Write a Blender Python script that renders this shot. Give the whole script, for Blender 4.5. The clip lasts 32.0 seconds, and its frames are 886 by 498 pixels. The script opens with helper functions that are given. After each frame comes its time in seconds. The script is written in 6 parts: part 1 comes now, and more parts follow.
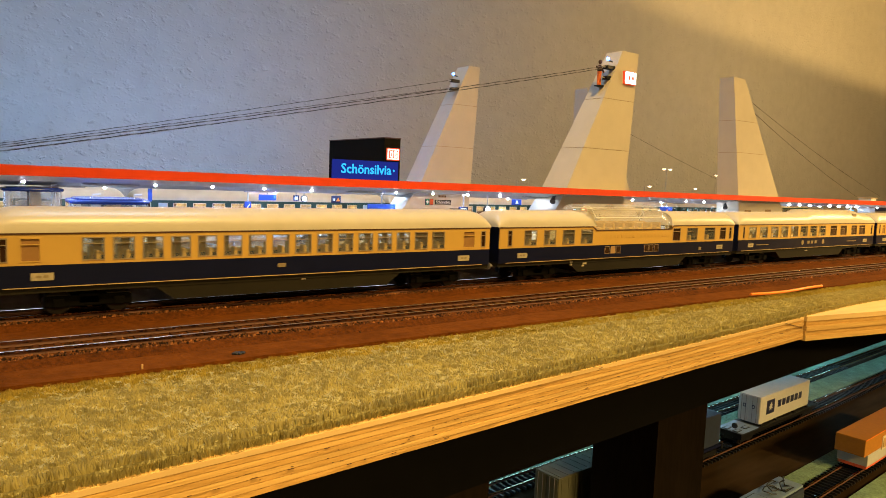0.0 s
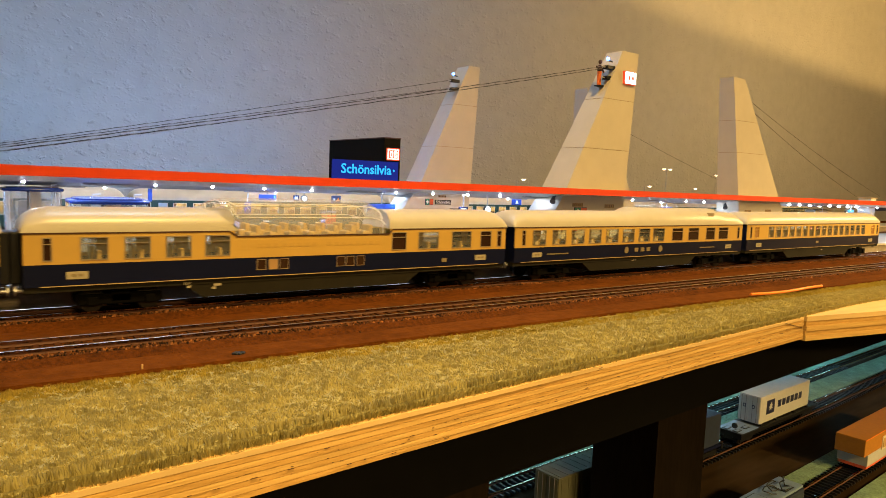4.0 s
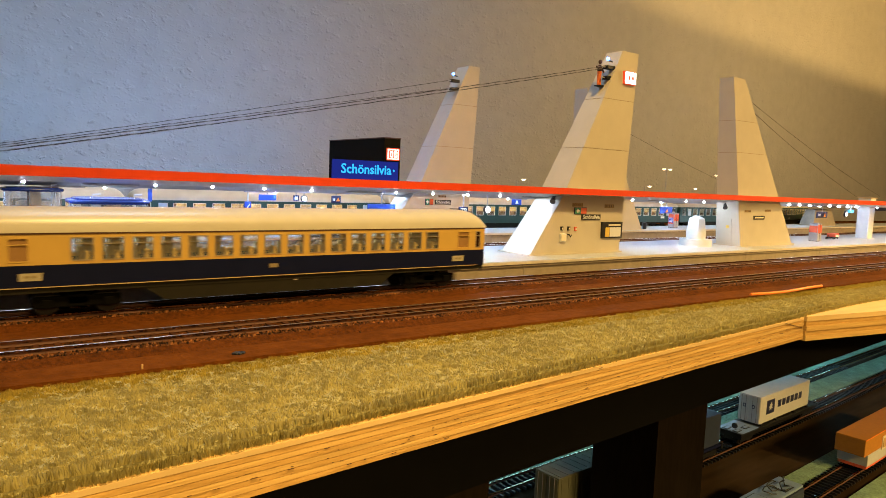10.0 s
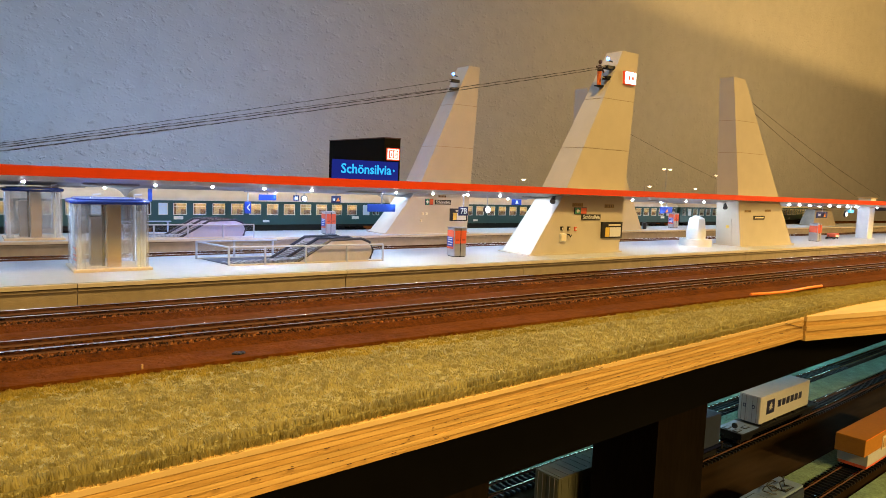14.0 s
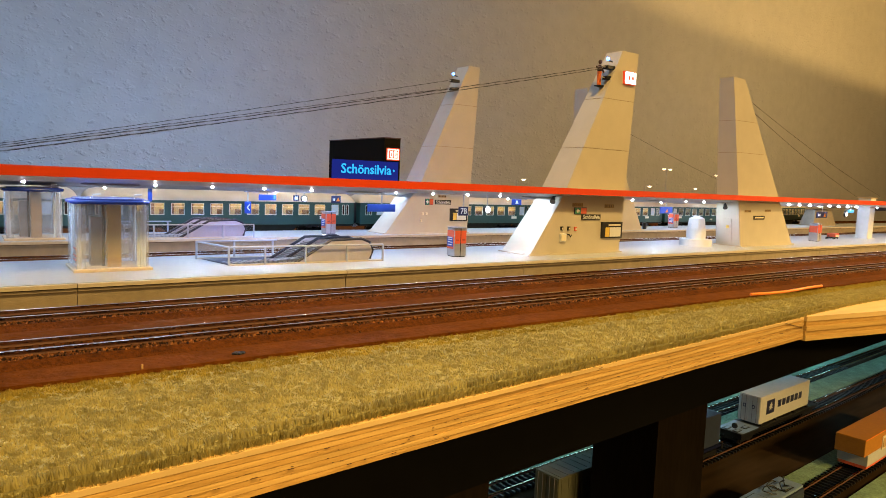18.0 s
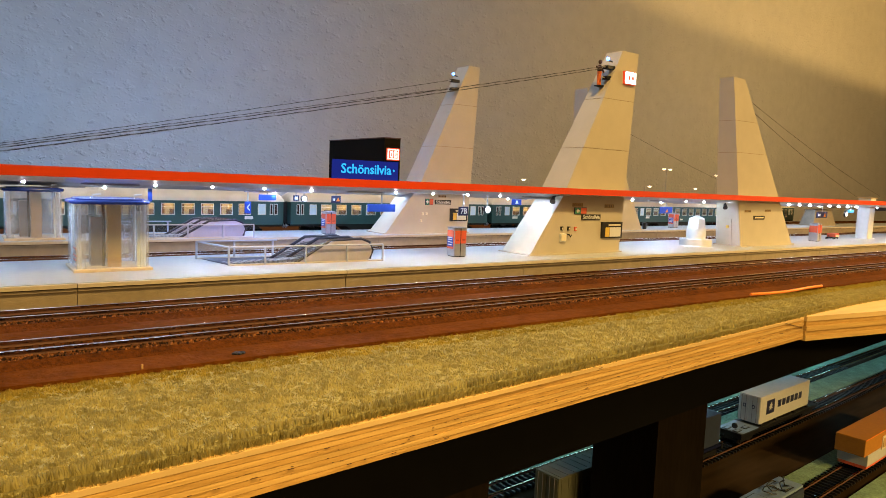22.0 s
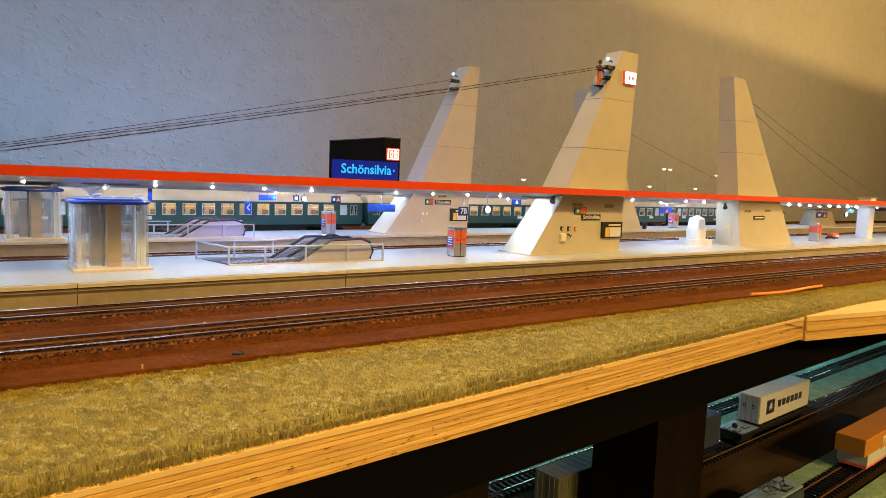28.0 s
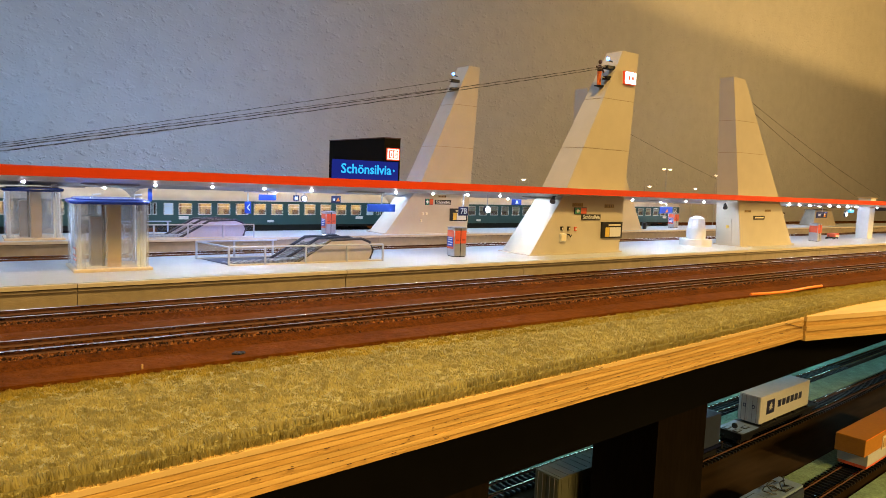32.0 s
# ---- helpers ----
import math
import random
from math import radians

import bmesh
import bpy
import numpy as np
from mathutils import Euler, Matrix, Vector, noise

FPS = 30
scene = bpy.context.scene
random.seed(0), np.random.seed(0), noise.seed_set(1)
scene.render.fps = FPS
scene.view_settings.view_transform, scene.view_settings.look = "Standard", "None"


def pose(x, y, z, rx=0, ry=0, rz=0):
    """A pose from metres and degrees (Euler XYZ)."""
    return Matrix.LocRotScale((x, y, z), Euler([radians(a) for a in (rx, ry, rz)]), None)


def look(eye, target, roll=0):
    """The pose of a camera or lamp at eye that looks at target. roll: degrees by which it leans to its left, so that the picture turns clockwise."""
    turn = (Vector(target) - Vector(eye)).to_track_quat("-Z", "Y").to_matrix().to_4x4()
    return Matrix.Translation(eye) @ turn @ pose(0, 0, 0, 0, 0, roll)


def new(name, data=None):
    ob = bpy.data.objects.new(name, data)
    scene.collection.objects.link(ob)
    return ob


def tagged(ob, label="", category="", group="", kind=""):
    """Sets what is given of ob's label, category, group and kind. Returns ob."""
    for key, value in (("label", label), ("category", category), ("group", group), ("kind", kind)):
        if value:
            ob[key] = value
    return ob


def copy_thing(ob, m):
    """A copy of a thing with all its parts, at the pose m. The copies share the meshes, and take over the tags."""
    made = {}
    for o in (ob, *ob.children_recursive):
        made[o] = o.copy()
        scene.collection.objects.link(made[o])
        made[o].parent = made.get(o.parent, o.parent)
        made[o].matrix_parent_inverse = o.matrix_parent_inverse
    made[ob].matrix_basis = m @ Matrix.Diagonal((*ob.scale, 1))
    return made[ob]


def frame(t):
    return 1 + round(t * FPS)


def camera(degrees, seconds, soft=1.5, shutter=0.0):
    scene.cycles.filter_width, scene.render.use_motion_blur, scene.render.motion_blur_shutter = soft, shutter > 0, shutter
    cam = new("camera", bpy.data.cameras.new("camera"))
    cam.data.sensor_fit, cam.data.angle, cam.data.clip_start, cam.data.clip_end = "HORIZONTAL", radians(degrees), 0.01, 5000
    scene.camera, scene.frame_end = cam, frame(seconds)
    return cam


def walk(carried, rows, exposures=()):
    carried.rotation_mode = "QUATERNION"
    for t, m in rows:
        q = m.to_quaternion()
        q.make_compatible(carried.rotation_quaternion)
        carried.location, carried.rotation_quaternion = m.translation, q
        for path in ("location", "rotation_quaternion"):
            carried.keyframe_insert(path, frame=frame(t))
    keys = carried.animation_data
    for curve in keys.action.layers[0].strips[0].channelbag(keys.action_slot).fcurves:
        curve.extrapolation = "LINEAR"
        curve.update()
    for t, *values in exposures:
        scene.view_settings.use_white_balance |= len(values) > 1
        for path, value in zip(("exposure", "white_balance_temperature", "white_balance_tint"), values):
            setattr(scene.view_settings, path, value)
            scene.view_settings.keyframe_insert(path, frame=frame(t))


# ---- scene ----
cam = camera(66.44, 32.0, soft=0.8, shutter=0.5)
EYE = (0.0, 0.0, 0.0672)
VIEW = look(EYE, (0.57942, 0.80873, 0.0672 - 0.10118), roll=2.205)
walk(cam, [(0.0, VIEW), (32.0, VIEW)], [(0.0, -0.28), (9.0, -0.30), (12.0, -0.38), (14.0, -0.44), (32.0, -0.44)])

# ---- light ----
world = bpy.data.worlds.new("room_dusk")
scene.world = world
world.use_nodes = True
world.node_tree.nodes["Background"].inputs[0].default_value = (0.30, 0.33, 0.42, 1)
world.node_tree.nodes["Background"].inputs[1].default_value = 0.02


def lamp(name, kind, m, power, colour, **kw):
    d = bpy.data.lights.new(name, kind)
    d.energy, d.color = power, colour
    for k, v in kw.items():
        if k == "size":
            if kind == "AREA":
                d.size = v
            else:
                d.shadow_soft_size = v
        elif k == "size_y":
            d.shape, d.size_y = "RECTANGLE", v
        elif k == "spot":
            d.spot_size = radians(v)
        elif k == "blend":
            d.spot_blend = v
    ob = new(name, d)
    ob.matrix_world = m
    return ob


WARM, COOL = (1.0, 0.65, 0.21), (0.50, 0.70, 1.0)
lamp("room_lamp", "SPOT", look((0.18, -0.24, 0.98), (0.42, 0.05, -0.10)), 106, WARM, size=0.06, spot=88, blend=1.0)
# three unseen spots added to brighten the board edge and lower yard
for x, aim, power in ((0.02, 0.05, 78), (0.42, 0.05, 60), (0.82, 0.22, 95)):
    lamp("desk_spot", "SPOT", look((x, -0.80, 0.45), (x + 0.05, aim, -0.22)), power, WARM, size=0.05, spot=42, blend=1.0)
# unseen added spot: its flat cut-off stands in for the wall's straight shadow edge
UP = Vector((1.90, -0.50, 0.33))
CUTOFF = Vector((1, 0, -0.0465)).cross(Vector((1.5, 0.9, 0.392)) - UP)
lamp("uplighter", "SPOT", look(UP, UP + CUTOFF), 84, (1.0, 0.58, 0.16), size=0.03, spot=179.5, blend=0.012)
# unseen warm point added to brighten the right wall and platform
lamp("shade_glow", "POINT", pose(1.45, 0.08, 0.33), 25, (1.0, 0.66, 0.25), size=0.10)
# two unseen cool fills, added to turn the back wall grey-blue
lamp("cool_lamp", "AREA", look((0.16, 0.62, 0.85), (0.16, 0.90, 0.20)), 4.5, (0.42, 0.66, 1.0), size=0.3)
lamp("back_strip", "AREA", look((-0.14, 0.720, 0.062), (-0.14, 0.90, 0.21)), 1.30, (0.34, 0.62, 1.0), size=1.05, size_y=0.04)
for i, (x0, x1) in enumerate(((-0.05, 0.62), (0.62, 1.3))):
    lamp("canopy_strip", "AREA", pose((x0 + x1) / 2, 0.435, 0.0540 - 0.0036 * i), 0.26 - 0.08 * i, COOL, size=x1 - x0, size_y=0.05)
    lamp("canopy_strip", "AREA", pose((x0 + x1) / 2, 0.637, 0.0470 - 0.0036 * i), 0.42 - 0.08 * i, COOL, size=x1 - x0, size_y=0.03)
# unseen cool fill, added to light the lower yard from above
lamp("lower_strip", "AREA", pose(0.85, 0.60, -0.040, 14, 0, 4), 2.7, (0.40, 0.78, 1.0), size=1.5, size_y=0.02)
# lamp added behind the sign box to give the blue glow on the wall
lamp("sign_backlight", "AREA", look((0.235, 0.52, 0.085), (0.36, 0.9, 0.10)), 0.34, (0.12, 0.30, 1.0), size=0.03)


# ---- materials ----
def mat(name, colour, rough=0.5, metal=0.0, var=0.12, scale=250.0, bump=0.0, bscale=900.0, stretch=(1, 1, 1), spec=0.5,
        glow=None, power=0.0, second=None, rnd=0.0):
    m = bpy.data.materials.new(name)
    m.use_nodes = True
    nt = m.node_tree
    b = nt.nodes["Principled BSDF"]
    b.inputs["Roughness"].default_value = rough
    b.inputs["Metallic"].default_value = metal
    b.inputs["Specular IOR Level"].default_value = spec
    b.inputs["Base Color"].default_value = (*colour, 1)
    if glow:
        b.inputs["Emission Color"].default_value = (*glow, 1)
        b.inputs["Emission Strength"].default_value = power
    if var or bump:
        tc = nt.nodes.new("ShaderNodeTexCoord")
        mp = nt.nodes.new("ShaderNodeMapping")
        mp.inputs["Scale"].default_value = stretch
        nt.links.new(tc.outputs["Object"], mp.inputs[0])
        n1 = nt.nodes.new("ShaderNodeTexNoise")
        n1.inputs["Scale"].default_value, n1.inputs["Detail"].default_value = scale, 4
        n2 = nt.nodes.new("ShaderNodeTexNoise")
        n2.inputs["Scale"].default_value, n2.inputs["Detail"].default_value = scale * 0.13, 3
        nt.links.new(mp.outputs[0], n1.inputs[0])
        nt.links.new(mp.outputs[0], n2.inputs[0])
        mx = nt.nodes.new("ShaderNodeMath")
        mx.operation = "MULTIPLY_ADD"
        mx.inputs[1].default_value = 0.6
        nt.links.new(n1.outputs[0], mx.inputs[0])
        h = nt.nodes.new("ShaderNodeMath")
        h.operation = "MULTIPLY"
        h.inputs[1].default_value = 0.4
        nt.links.new(n2.outputs[0], h.inputs[0])
        nt.links.new(h.outputs[0], mx.inputs[2])
        last = mx
        if rnd:
            oi = nt.nodes.new("ShaderNodeObjectInfo")
            ra = nt.nodes.new("ShaderNodeMath")
            ra.operation = "MULTIPLY_ADD"
            ra.inputs[1].default_value = rnd
            nt.links.new(oi.outputs["Random"], ra.inputs[0])
            nt.links.new(mx.outputs[0], ra.inputs[2])
            last = ra
        ramp = nt.nodes.new("ShaderNodeValToRGB")
        lo = second if second else tuple(max(0, c * (1 - var)) for c in colour)
        hi = tuple(min(1, c * (1 + var)) for c in colour)
        ramp.color_ramp.elements[0].position, ramp.color_ramp.elements[0].color = 0.33, (*lo, 1)
        ramp.color_ramp.elements[1].position, ramp.color_ramp.elements[1].color = 0.67, (*hi, 1)
        nt.links.new(last.outputs[0], ramp.inputs[0])
        nt.links.new(ramp.outputs[0], b.inputs["Base Color"])
        if bump:
            n3 = nt.nodes.new("ShaderNodeTexNoise")
            n3.inputs["Scale"].default_value, n3.inputs["Detail"].default_value = bscale, 5
            nt.links.new(mp.outputs[0], n3.inputs[0])
            bp = nt.nodes.new("ShaderNodeBump")
            bp.inputs["Strength"].default_value, bp.inputs["Distance"].default_value = 1.0, bump
            nt.links.new(n3.outputs[0], bp.inputs["Height"])
            nt.links.new(bp.outputs[0], b.inputs["Normal"])
    return m


def glass(name, tint=(0.9, 0.95, 1.0), see=0.85, rough=0.05):
    m = bpy.data.materials.new(name)
    m.use_nodes = True
    nt = m.node_tree
    nt.nodes.remove(nt.nodes["Principled BSDF"])
    out = nt.nodes["Material Output"]
    tr = nt.nodes.new("ShaderNodeBsdfTransparent")
    tr.inputs[0].default_value = (*tint, 1)
    gl = nt.nodes.new("ShaderNodeBsdfGlossy")
    gl.inputs["Roughness"].default_value = rough
    df = nt.nodes.new("ShaderNodeBsdfDiffuse")
    df.inputs[0].default_value = (*tint, 1)
    m1, m2 = nt.nodes.new("ShaderNodeMixShader"), nt.nodes.new("ShaderNodeMixShader")
    m1.inputs[0].default_value = 0.45
    nt.links.new(df.outputs[0], m1.inputs[1])
    nt.links.new(gl.outputs[0], m1.inputs[2])
    m2.inputs[0].default_value = 1 - see
    nt.links.new(tr.outputs[0], m2.inputs[1])
    nt.links.new(m1.outputs[0], m2.inputs[2])
    nt.links.new(m2.outputs[0], out.inputs[0])
    return m


def woodchip(m, cell=120.0, deep=0.0012):
    """Lays the raised flecks of woodchip paper over a paint: scattered small lumps, with slow waves in the plaster behind."""
    nt = m.node_tree
    tc = nt.nodes.new("ShaderNodeTexCoord")
    mp = nt.nodes.new("ShaderNodeMapping")
    mp.inputs["Scale"].default_value = (0.8, 1, 1.15)
    nt.links.new(tc.outputs["Object"], mp.inputs[0])
    warp = nt.nodes.new("ShaderNodeTexNoise")
    warp.inputs["Scale"].default_value, warp.inputs["Detail"].default_value = cell * 1.3, 2
    nt.links.new(mp.outputs[0], warp.inputs[0])
    push = nt.nodes.new("ShaderNodeVectorMath")
    push.operation = "MULTIPLY_ADD"
    push.inputs[1].default_value = (0.010, 0.010, 0.010)
    nt.links.new(warp.outputs["Color"], push.inputs[0])
    nt.links.new(mp.outputs[0], push.inputs[2])
    total = None
    for scale, reach, gain in ((cell, 0.46, 1.0), (cell * 2.1, 0.46, 0.45)):
        vo = nt.nodes.new("ShaderNodeTexVoronoi")
        vo.feature, vo.inputs["Scale"].default_value = "SMOOTH_F1", scale
        nt.links.new(push.outputs[0], vo.inputs["Vector"])
        fall = nt.nodes.new("ShaderNodeMapRange")
        fall.interpolation_type = "SMOOTHSTEP"
        fall.inputs["From Min"].default_value, fall.inputs["From Max"].default_value = reach, 0.0
        fall.inputs["To Min"].default_value, fall.inputs["To Max"].default_value = 0.0, gain
        nt.links.new(vo.outputs["Distance"], fall.inputs["Value"])
        own = nt.nodes.new("ShaderNodeSeparateColor")
        nt.links.new(vo.outputs["Color"], own.inputs[0])
        some = nt.nodes.new("ShaderNodeMath")
        some.operation = "POWER"
        some.inputs[1].default_value = 0.9
        nt.links.new(own.outputs[0], some.inputs[0])
        one = nt.nodes.new("ShaderNodeMath")
        one.operation = "MULTIPLY"
        nt.links.new(fall.outputs[0], one.inputs[0])
        nt.links.new(some.outputs[0], one.inputs[1])
        if total:
            both = nt.nodes.new("ShaderNodeMath")
            nt.links.new(total.outputs[0], both.inputs[0])
            nt.links.new(one.outputs[0], both.inputs[1])
            one = both
        total = one
    wave = nt.nodes.new("ShaderNodeTexNoise")
    wave.inputs["Scale"].default_value, wave.inputs["Detail"].default_value = 14.0, 3
    nt.links.new(mp.outputs[0], wave.inputs[0])
    sum_ = nt.nodes.new("ShaderNodeMath")
    sum_.operation = "MULTIPLY_ADD"
    sum_.inputs[1].default_value = 2.2
    nt.links.new(wave.outputs[0], sum_.inputs[0])
    nt.links.new(total.outputs[0], sum_.inputs[2])
    bp = nt.nodes.new("ShaderNodeBump")
    bp.inputs["Strength"].default_value, bp.inputs["Distance"].default_value = 1.0, deep
    nt.links.new(sum_.outputs[0], bp.inputs["Height"])
    nt.links.new(bp.outputs[0], nt.nodes["Principled BSDF"].inputs["Normal"])
    return m


M_WALL = woodchip(mat("woodchip_paint", (0.37, 0.37, 0.365), 0.62, var=0.07, scale=40, spec=0.35))
M_PLASTER = mat("plain_paint", (0.42, 0.40, 0.37), 0.9, var=0.08, scale=12)
M_FLOORBOARD = mat("floor_board", (0.22, 0.14, 0.08), 0.6, var=0.3, scale=30, stretch=(1, 8, 1))
M_BALLAST = mat("rust_ballast", (0.110, 0.035, 0.006), 0.9, var=0.25, scale=160, bump=0.0010, bscale=420, second=(0.078, 0.024, 0.004), spec=0.03)
M_BED = mat("bed_ballast", (0.098, 0.030, 0.006), 0.9, var=0.2, scale=520, bump=0.0011, bscale=900, second=(0.048, 0.016, 0.004), spec=0.03)
M_SLEEPER = mat("sleeper_brown", (0.050, 0.018, 0.006), 0.9, spec=0.05, var=0.3, scale=400, rnd=0.3)
M_RAIL = mat("rail_steel", (0.64, 0.52, 0.42), 0.07, metal=1.0, var=0.15, scale=500)
M_RAILWEB = mat("rail_rust", (0.075, 0.026, 0.012), 0.7, var=0.2, scale=500)
M_GRASS = mat("grass_fibre", (0.52, 0.455, 0.190), 0.95, var=0.10, scale=170, second=(0.43, 0.370, 0.145), spec=0.02)
M_GRASS2 = mat("grass_fibre_yellow", (0.46, 0.35, 0.07), 0.95, var=0.2, scale=150, second=(0.34, 0.26, 0.050), spec=0.02)
for m in (M_GRASS, M_GRASS2):
    nt = m.node_tree
    thin, both = nt.nodes.new("ShaderNodeBsdfTranslucent"), nt.nodes.new("ShaderNodeMixShader")
    b = nt.nodes["Principled BSDF"]
    own, span, tone = nt.nodes.new("ShaderNodeNewGeometry"), nt.nodes.new("ShaderNodeMath"), nt.nodes.new("ShaderNodeVectorMath")
    span.operation, tone.operation = "MULTIPLY_ADD", "SCALE"
    span.inputs[1].default_value, span.inputs[2].default_value = 0.10, 0.90
    nt.links.new(own.outputs["Random Per Island"], span.inputs[0])
    nt.links.new(b.inputs["Base Color"].links[0].from_socket, tone.inputs[0])
    nt.links.new(span.outputs[0], tone.inputs["Scale"])
    nt.links.new(tone.outputs[0], b.inputs["Base Color"])
    nt.links.new(tone.outputs[0], thin.inputs[0])
    both.inputs[0].default_value = 0.5
    nt.links.new(b.outputs[0], both.inputs[1])
    nt.links.new(thin.outputs[0], both.inputs[2])
    nt.links.new(both.outputs[0], nt.nodes["Material Output"].inputs[0])
M_GRASSMAT = mat("grass_felt", (0.33, 0.30, 0.135), 0.9, var=0.3, scale=300, bump=0.001)
M_PLY = mat("plywood_edge", (0.53, 0.335, 0.115), 0.75, var=0.10, scale=520, stretch=(0.05, 0.3, 1.2), bump=0.0004, bscale=700, rnd=0.16, second=(0.45, 0.28, 0.090), spec=0.2)
M_PLYEND = mat("plywood_end_grain", (0.46, 0.275, 0.085), 0.8, var=0.12, scale=700, stretch=(0.16, 0.4, 0.8), bump=0.0005, bscale=900, rnd=0.10, second=(0.37, 0.21, 0.060), spec=0.15)
M_CRUMB = mat("dried_glue", (0.55, 0.38, 0.13), 0.7, var=0.2, scale=500)
M_PLYTOP = mat("plywood_face", (0.62, 0.43, 0.19), 0.6, var=0.18, scale=120, stretch=(0.15, 1, 1))
M_VOID = mat("dark_void", (0.06, 0.03, 0.015), 0.9, var=0.2)
M_BLACK = mat("shaded_frame", (0.0018, 0.0016, 0.0016), 0.9, spec=0.1, var=0.3, scale=80)
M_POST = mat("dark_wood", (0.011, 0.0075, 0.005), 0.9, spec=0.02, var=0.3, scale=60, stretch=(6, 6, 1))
M_PLAT = mat("platform_grey", (0.40, 0.435, 0.49), 0.28, var=0.08, scale=200, bump=0.0001, bscale=800)
M_EDGE = mat("platform_edge", (0.54, 0.48, 0.39), 0.6, var=0.1, scale=200)
M_PWALL = mat("platform_wall", (0.29, 0.24, 0.17), 0.7, var=0.15, scale=160, bump=0.0002)
M_JOINTTAN = mat("platform_groove", (0.11, 0.075, 0.045), 0.8, var=0.15, scale=160)
M_CONC = mat("pylon_board", (0.485, 0.435, 0.355), 0.7, var=0.06, scale=60, bump=0.00008, bscale=600)
M_JOINT = mat("pylon_joint", (0.30, 0.22, 0.14), 0.8, var=0.1)
M_RED = mat("fascia_red", (0.76, 0.062, 0.010), 0.35, var=0.06, scale=120)
M_CANTOP = mat("canopy_top", (0.48, 0.38, 0.26), 0.7, var=0.15, scale=90)
M_SOFFIT = mat("soffit_grey", (0.40, 0.37, 0.36), 0.36, var=0.15, scale=60, bump=0.0002, bscale=160)
M_WHITE = mat("white_plastic", (0.66, 0.67, 0.68), 0.4, var=0.05, scale=200)
M_GREY = mat("grey_metal", (0.42, 0.43, 0.46), 0.35, metal=0.6, var=0.1, scale=300)
M_BLK = mat("black_plastic", (0.005, 0.005, 0.006), 0.45, var=0.2)
M_LIFTGREY = mat("lift_gear", (0.20, 0.19, 0.20), 0.5, var=0.1)
M_LED = mat("led_white", (1, 1, 1), 0.5, var=0, glow=(0.75, 0.86, 1.0), power=5000)
M_LITPOST = mat("marker_white", (0.8, 0.74, 0.6), 0.5, var=0.05, glow=(1.0, 0.86, 0.6), power=0.35)
M_LEDGLARE = mat("glare_white", (1, 1, 1), 0.5, var=0, glow=(0.80, 0.88, 1.0), power=420)
M_LEDWARM = mat("led_warm", (1, 1, 1), 0.5, var=0, glow=(1.0, 0.78, 0.45), power=5)
M_LEDBLUE = mat("led_blue", (0.2, 0.4, 1), 0.5, var=0, glow=(0.10, 0.28, 1.0), power=9)
M_CYAN = mat("sign_cyan", (0.10, 0.45, 0.70), 0.4, var=0.05, glow=(0.1, 0.55, 1.0), power=0.8)
M_BLUE = mat("sign_blue", (0.012, 0.05, 0.32), 0.35, var=0.08)
M_NAVY = mat("sign_navy", (0.010, 0.014, 0.06), 0.4, var=0.1)
M_LIFTROOF = mat("lift_roof_blue", (0.012, 0.035, 0.26), 0.24, var=0.08)
M_DISPLAY = mat("display_blue", (0.004, 0.006, 0.03), 0.6, var=0, spec=0.1, glow=(0.008, 0.035, 0.50), power=0.55)
M_BOXBLACK = mat("sign_box_black", (0.004, 0.0035, 0.0035), 0.7, var=0.2, spec=0.1)
M_LETTER = mat("letter_cyan", (0.01, 0.05, 0.1), 0.4, var=0, glow=(0.02, 0.50, 1.0), power=1.5)
M_SIGNRED = mat("sign_red", (0.55, 0.05, 0.02), 0.4, var=0.1, glow=(1.0, 0.12, 0.04), power=0.5)
M_SIGNWHITE = mat("sign_white", (0.9, 0.9, 0.9), 0.4, var=0, glow=(1.0, 0.93, 0.9), power=2.5)
M_ORANGE = mat("orange_plastic", (0.80, 0.22, 0.02), 0.4, var=0.08)
M_VENDRED = mat("kiosk_red", (0.62, 0.10, 0.04), 0.45, var=0.1)
M_BROWNPILLAR = mat("lift_column", (0.43, 0.265, 0.115), 0.5, var=0.08)
M_MAUVE = mat("escalator_panel", (0.46, 0.43, 0.50), 0.4, var=0.06)
M_RAILING = mat("railing_grey", (0.40, 0.43, 0.50), 0.4, var=0.08, scale=300)
M_NAVYRUB = mat("handrail_navy", (0.010, 0.012, 0.030), 0.35, var=0.1)
M_BASE = mat("pale_base", (0.62, 0.52, 0.38), 0.6, var=0.1)
M_GLASS = glass("clear_acrylic", (0.93, 0.96, 1.0), 0.83)
M_MILK = glass("milky_acrylic", (0.93, 0.96, 1.0), 0.74, 0.10)
M_THIN = glass("thin_acrylic", (0.95, 0.97, 1.0), 0.982)
M_PANE = glass("coach_pane", (0.95, 0.96, 0.92), 0.92)
M_BAR = mat("bar_plastic", (0.72, 0.71, 0.66), 0.25, var=0.05)
M_DOME = glass("dome_acrylic", (0.97, 0.97, 0.96), 0.74, 0.16)
M_EMBOSS = mat("raised_yellow", (0.575, 0.365, 0.09), 0.4, var=0.04)
M_BOGIE = mat("bogie_black", (0.0030, 0.0028, 0.0026), 0.8, var=0.2, spec=0.05)
M_WHEEL = mat("wheel_dark", (0.010, 0.007, 0.006), 0.5, metal=0.3, var=0.2, scale=500)
M_CREAM = mat("coach_yellow", (0.60, 0.385, 0.095), 0.32, var=0.04, scale=100)
M_NAVYCOACH = mat("coach_blue", (0.0055, 0.008, 0.033), 0.35, var=0.1, scale=100, spec=0.15)
M_ROOF = mat("coach_roof", (0.52, 0.485, 0.40), 0.34, var=0.05, scale=90)
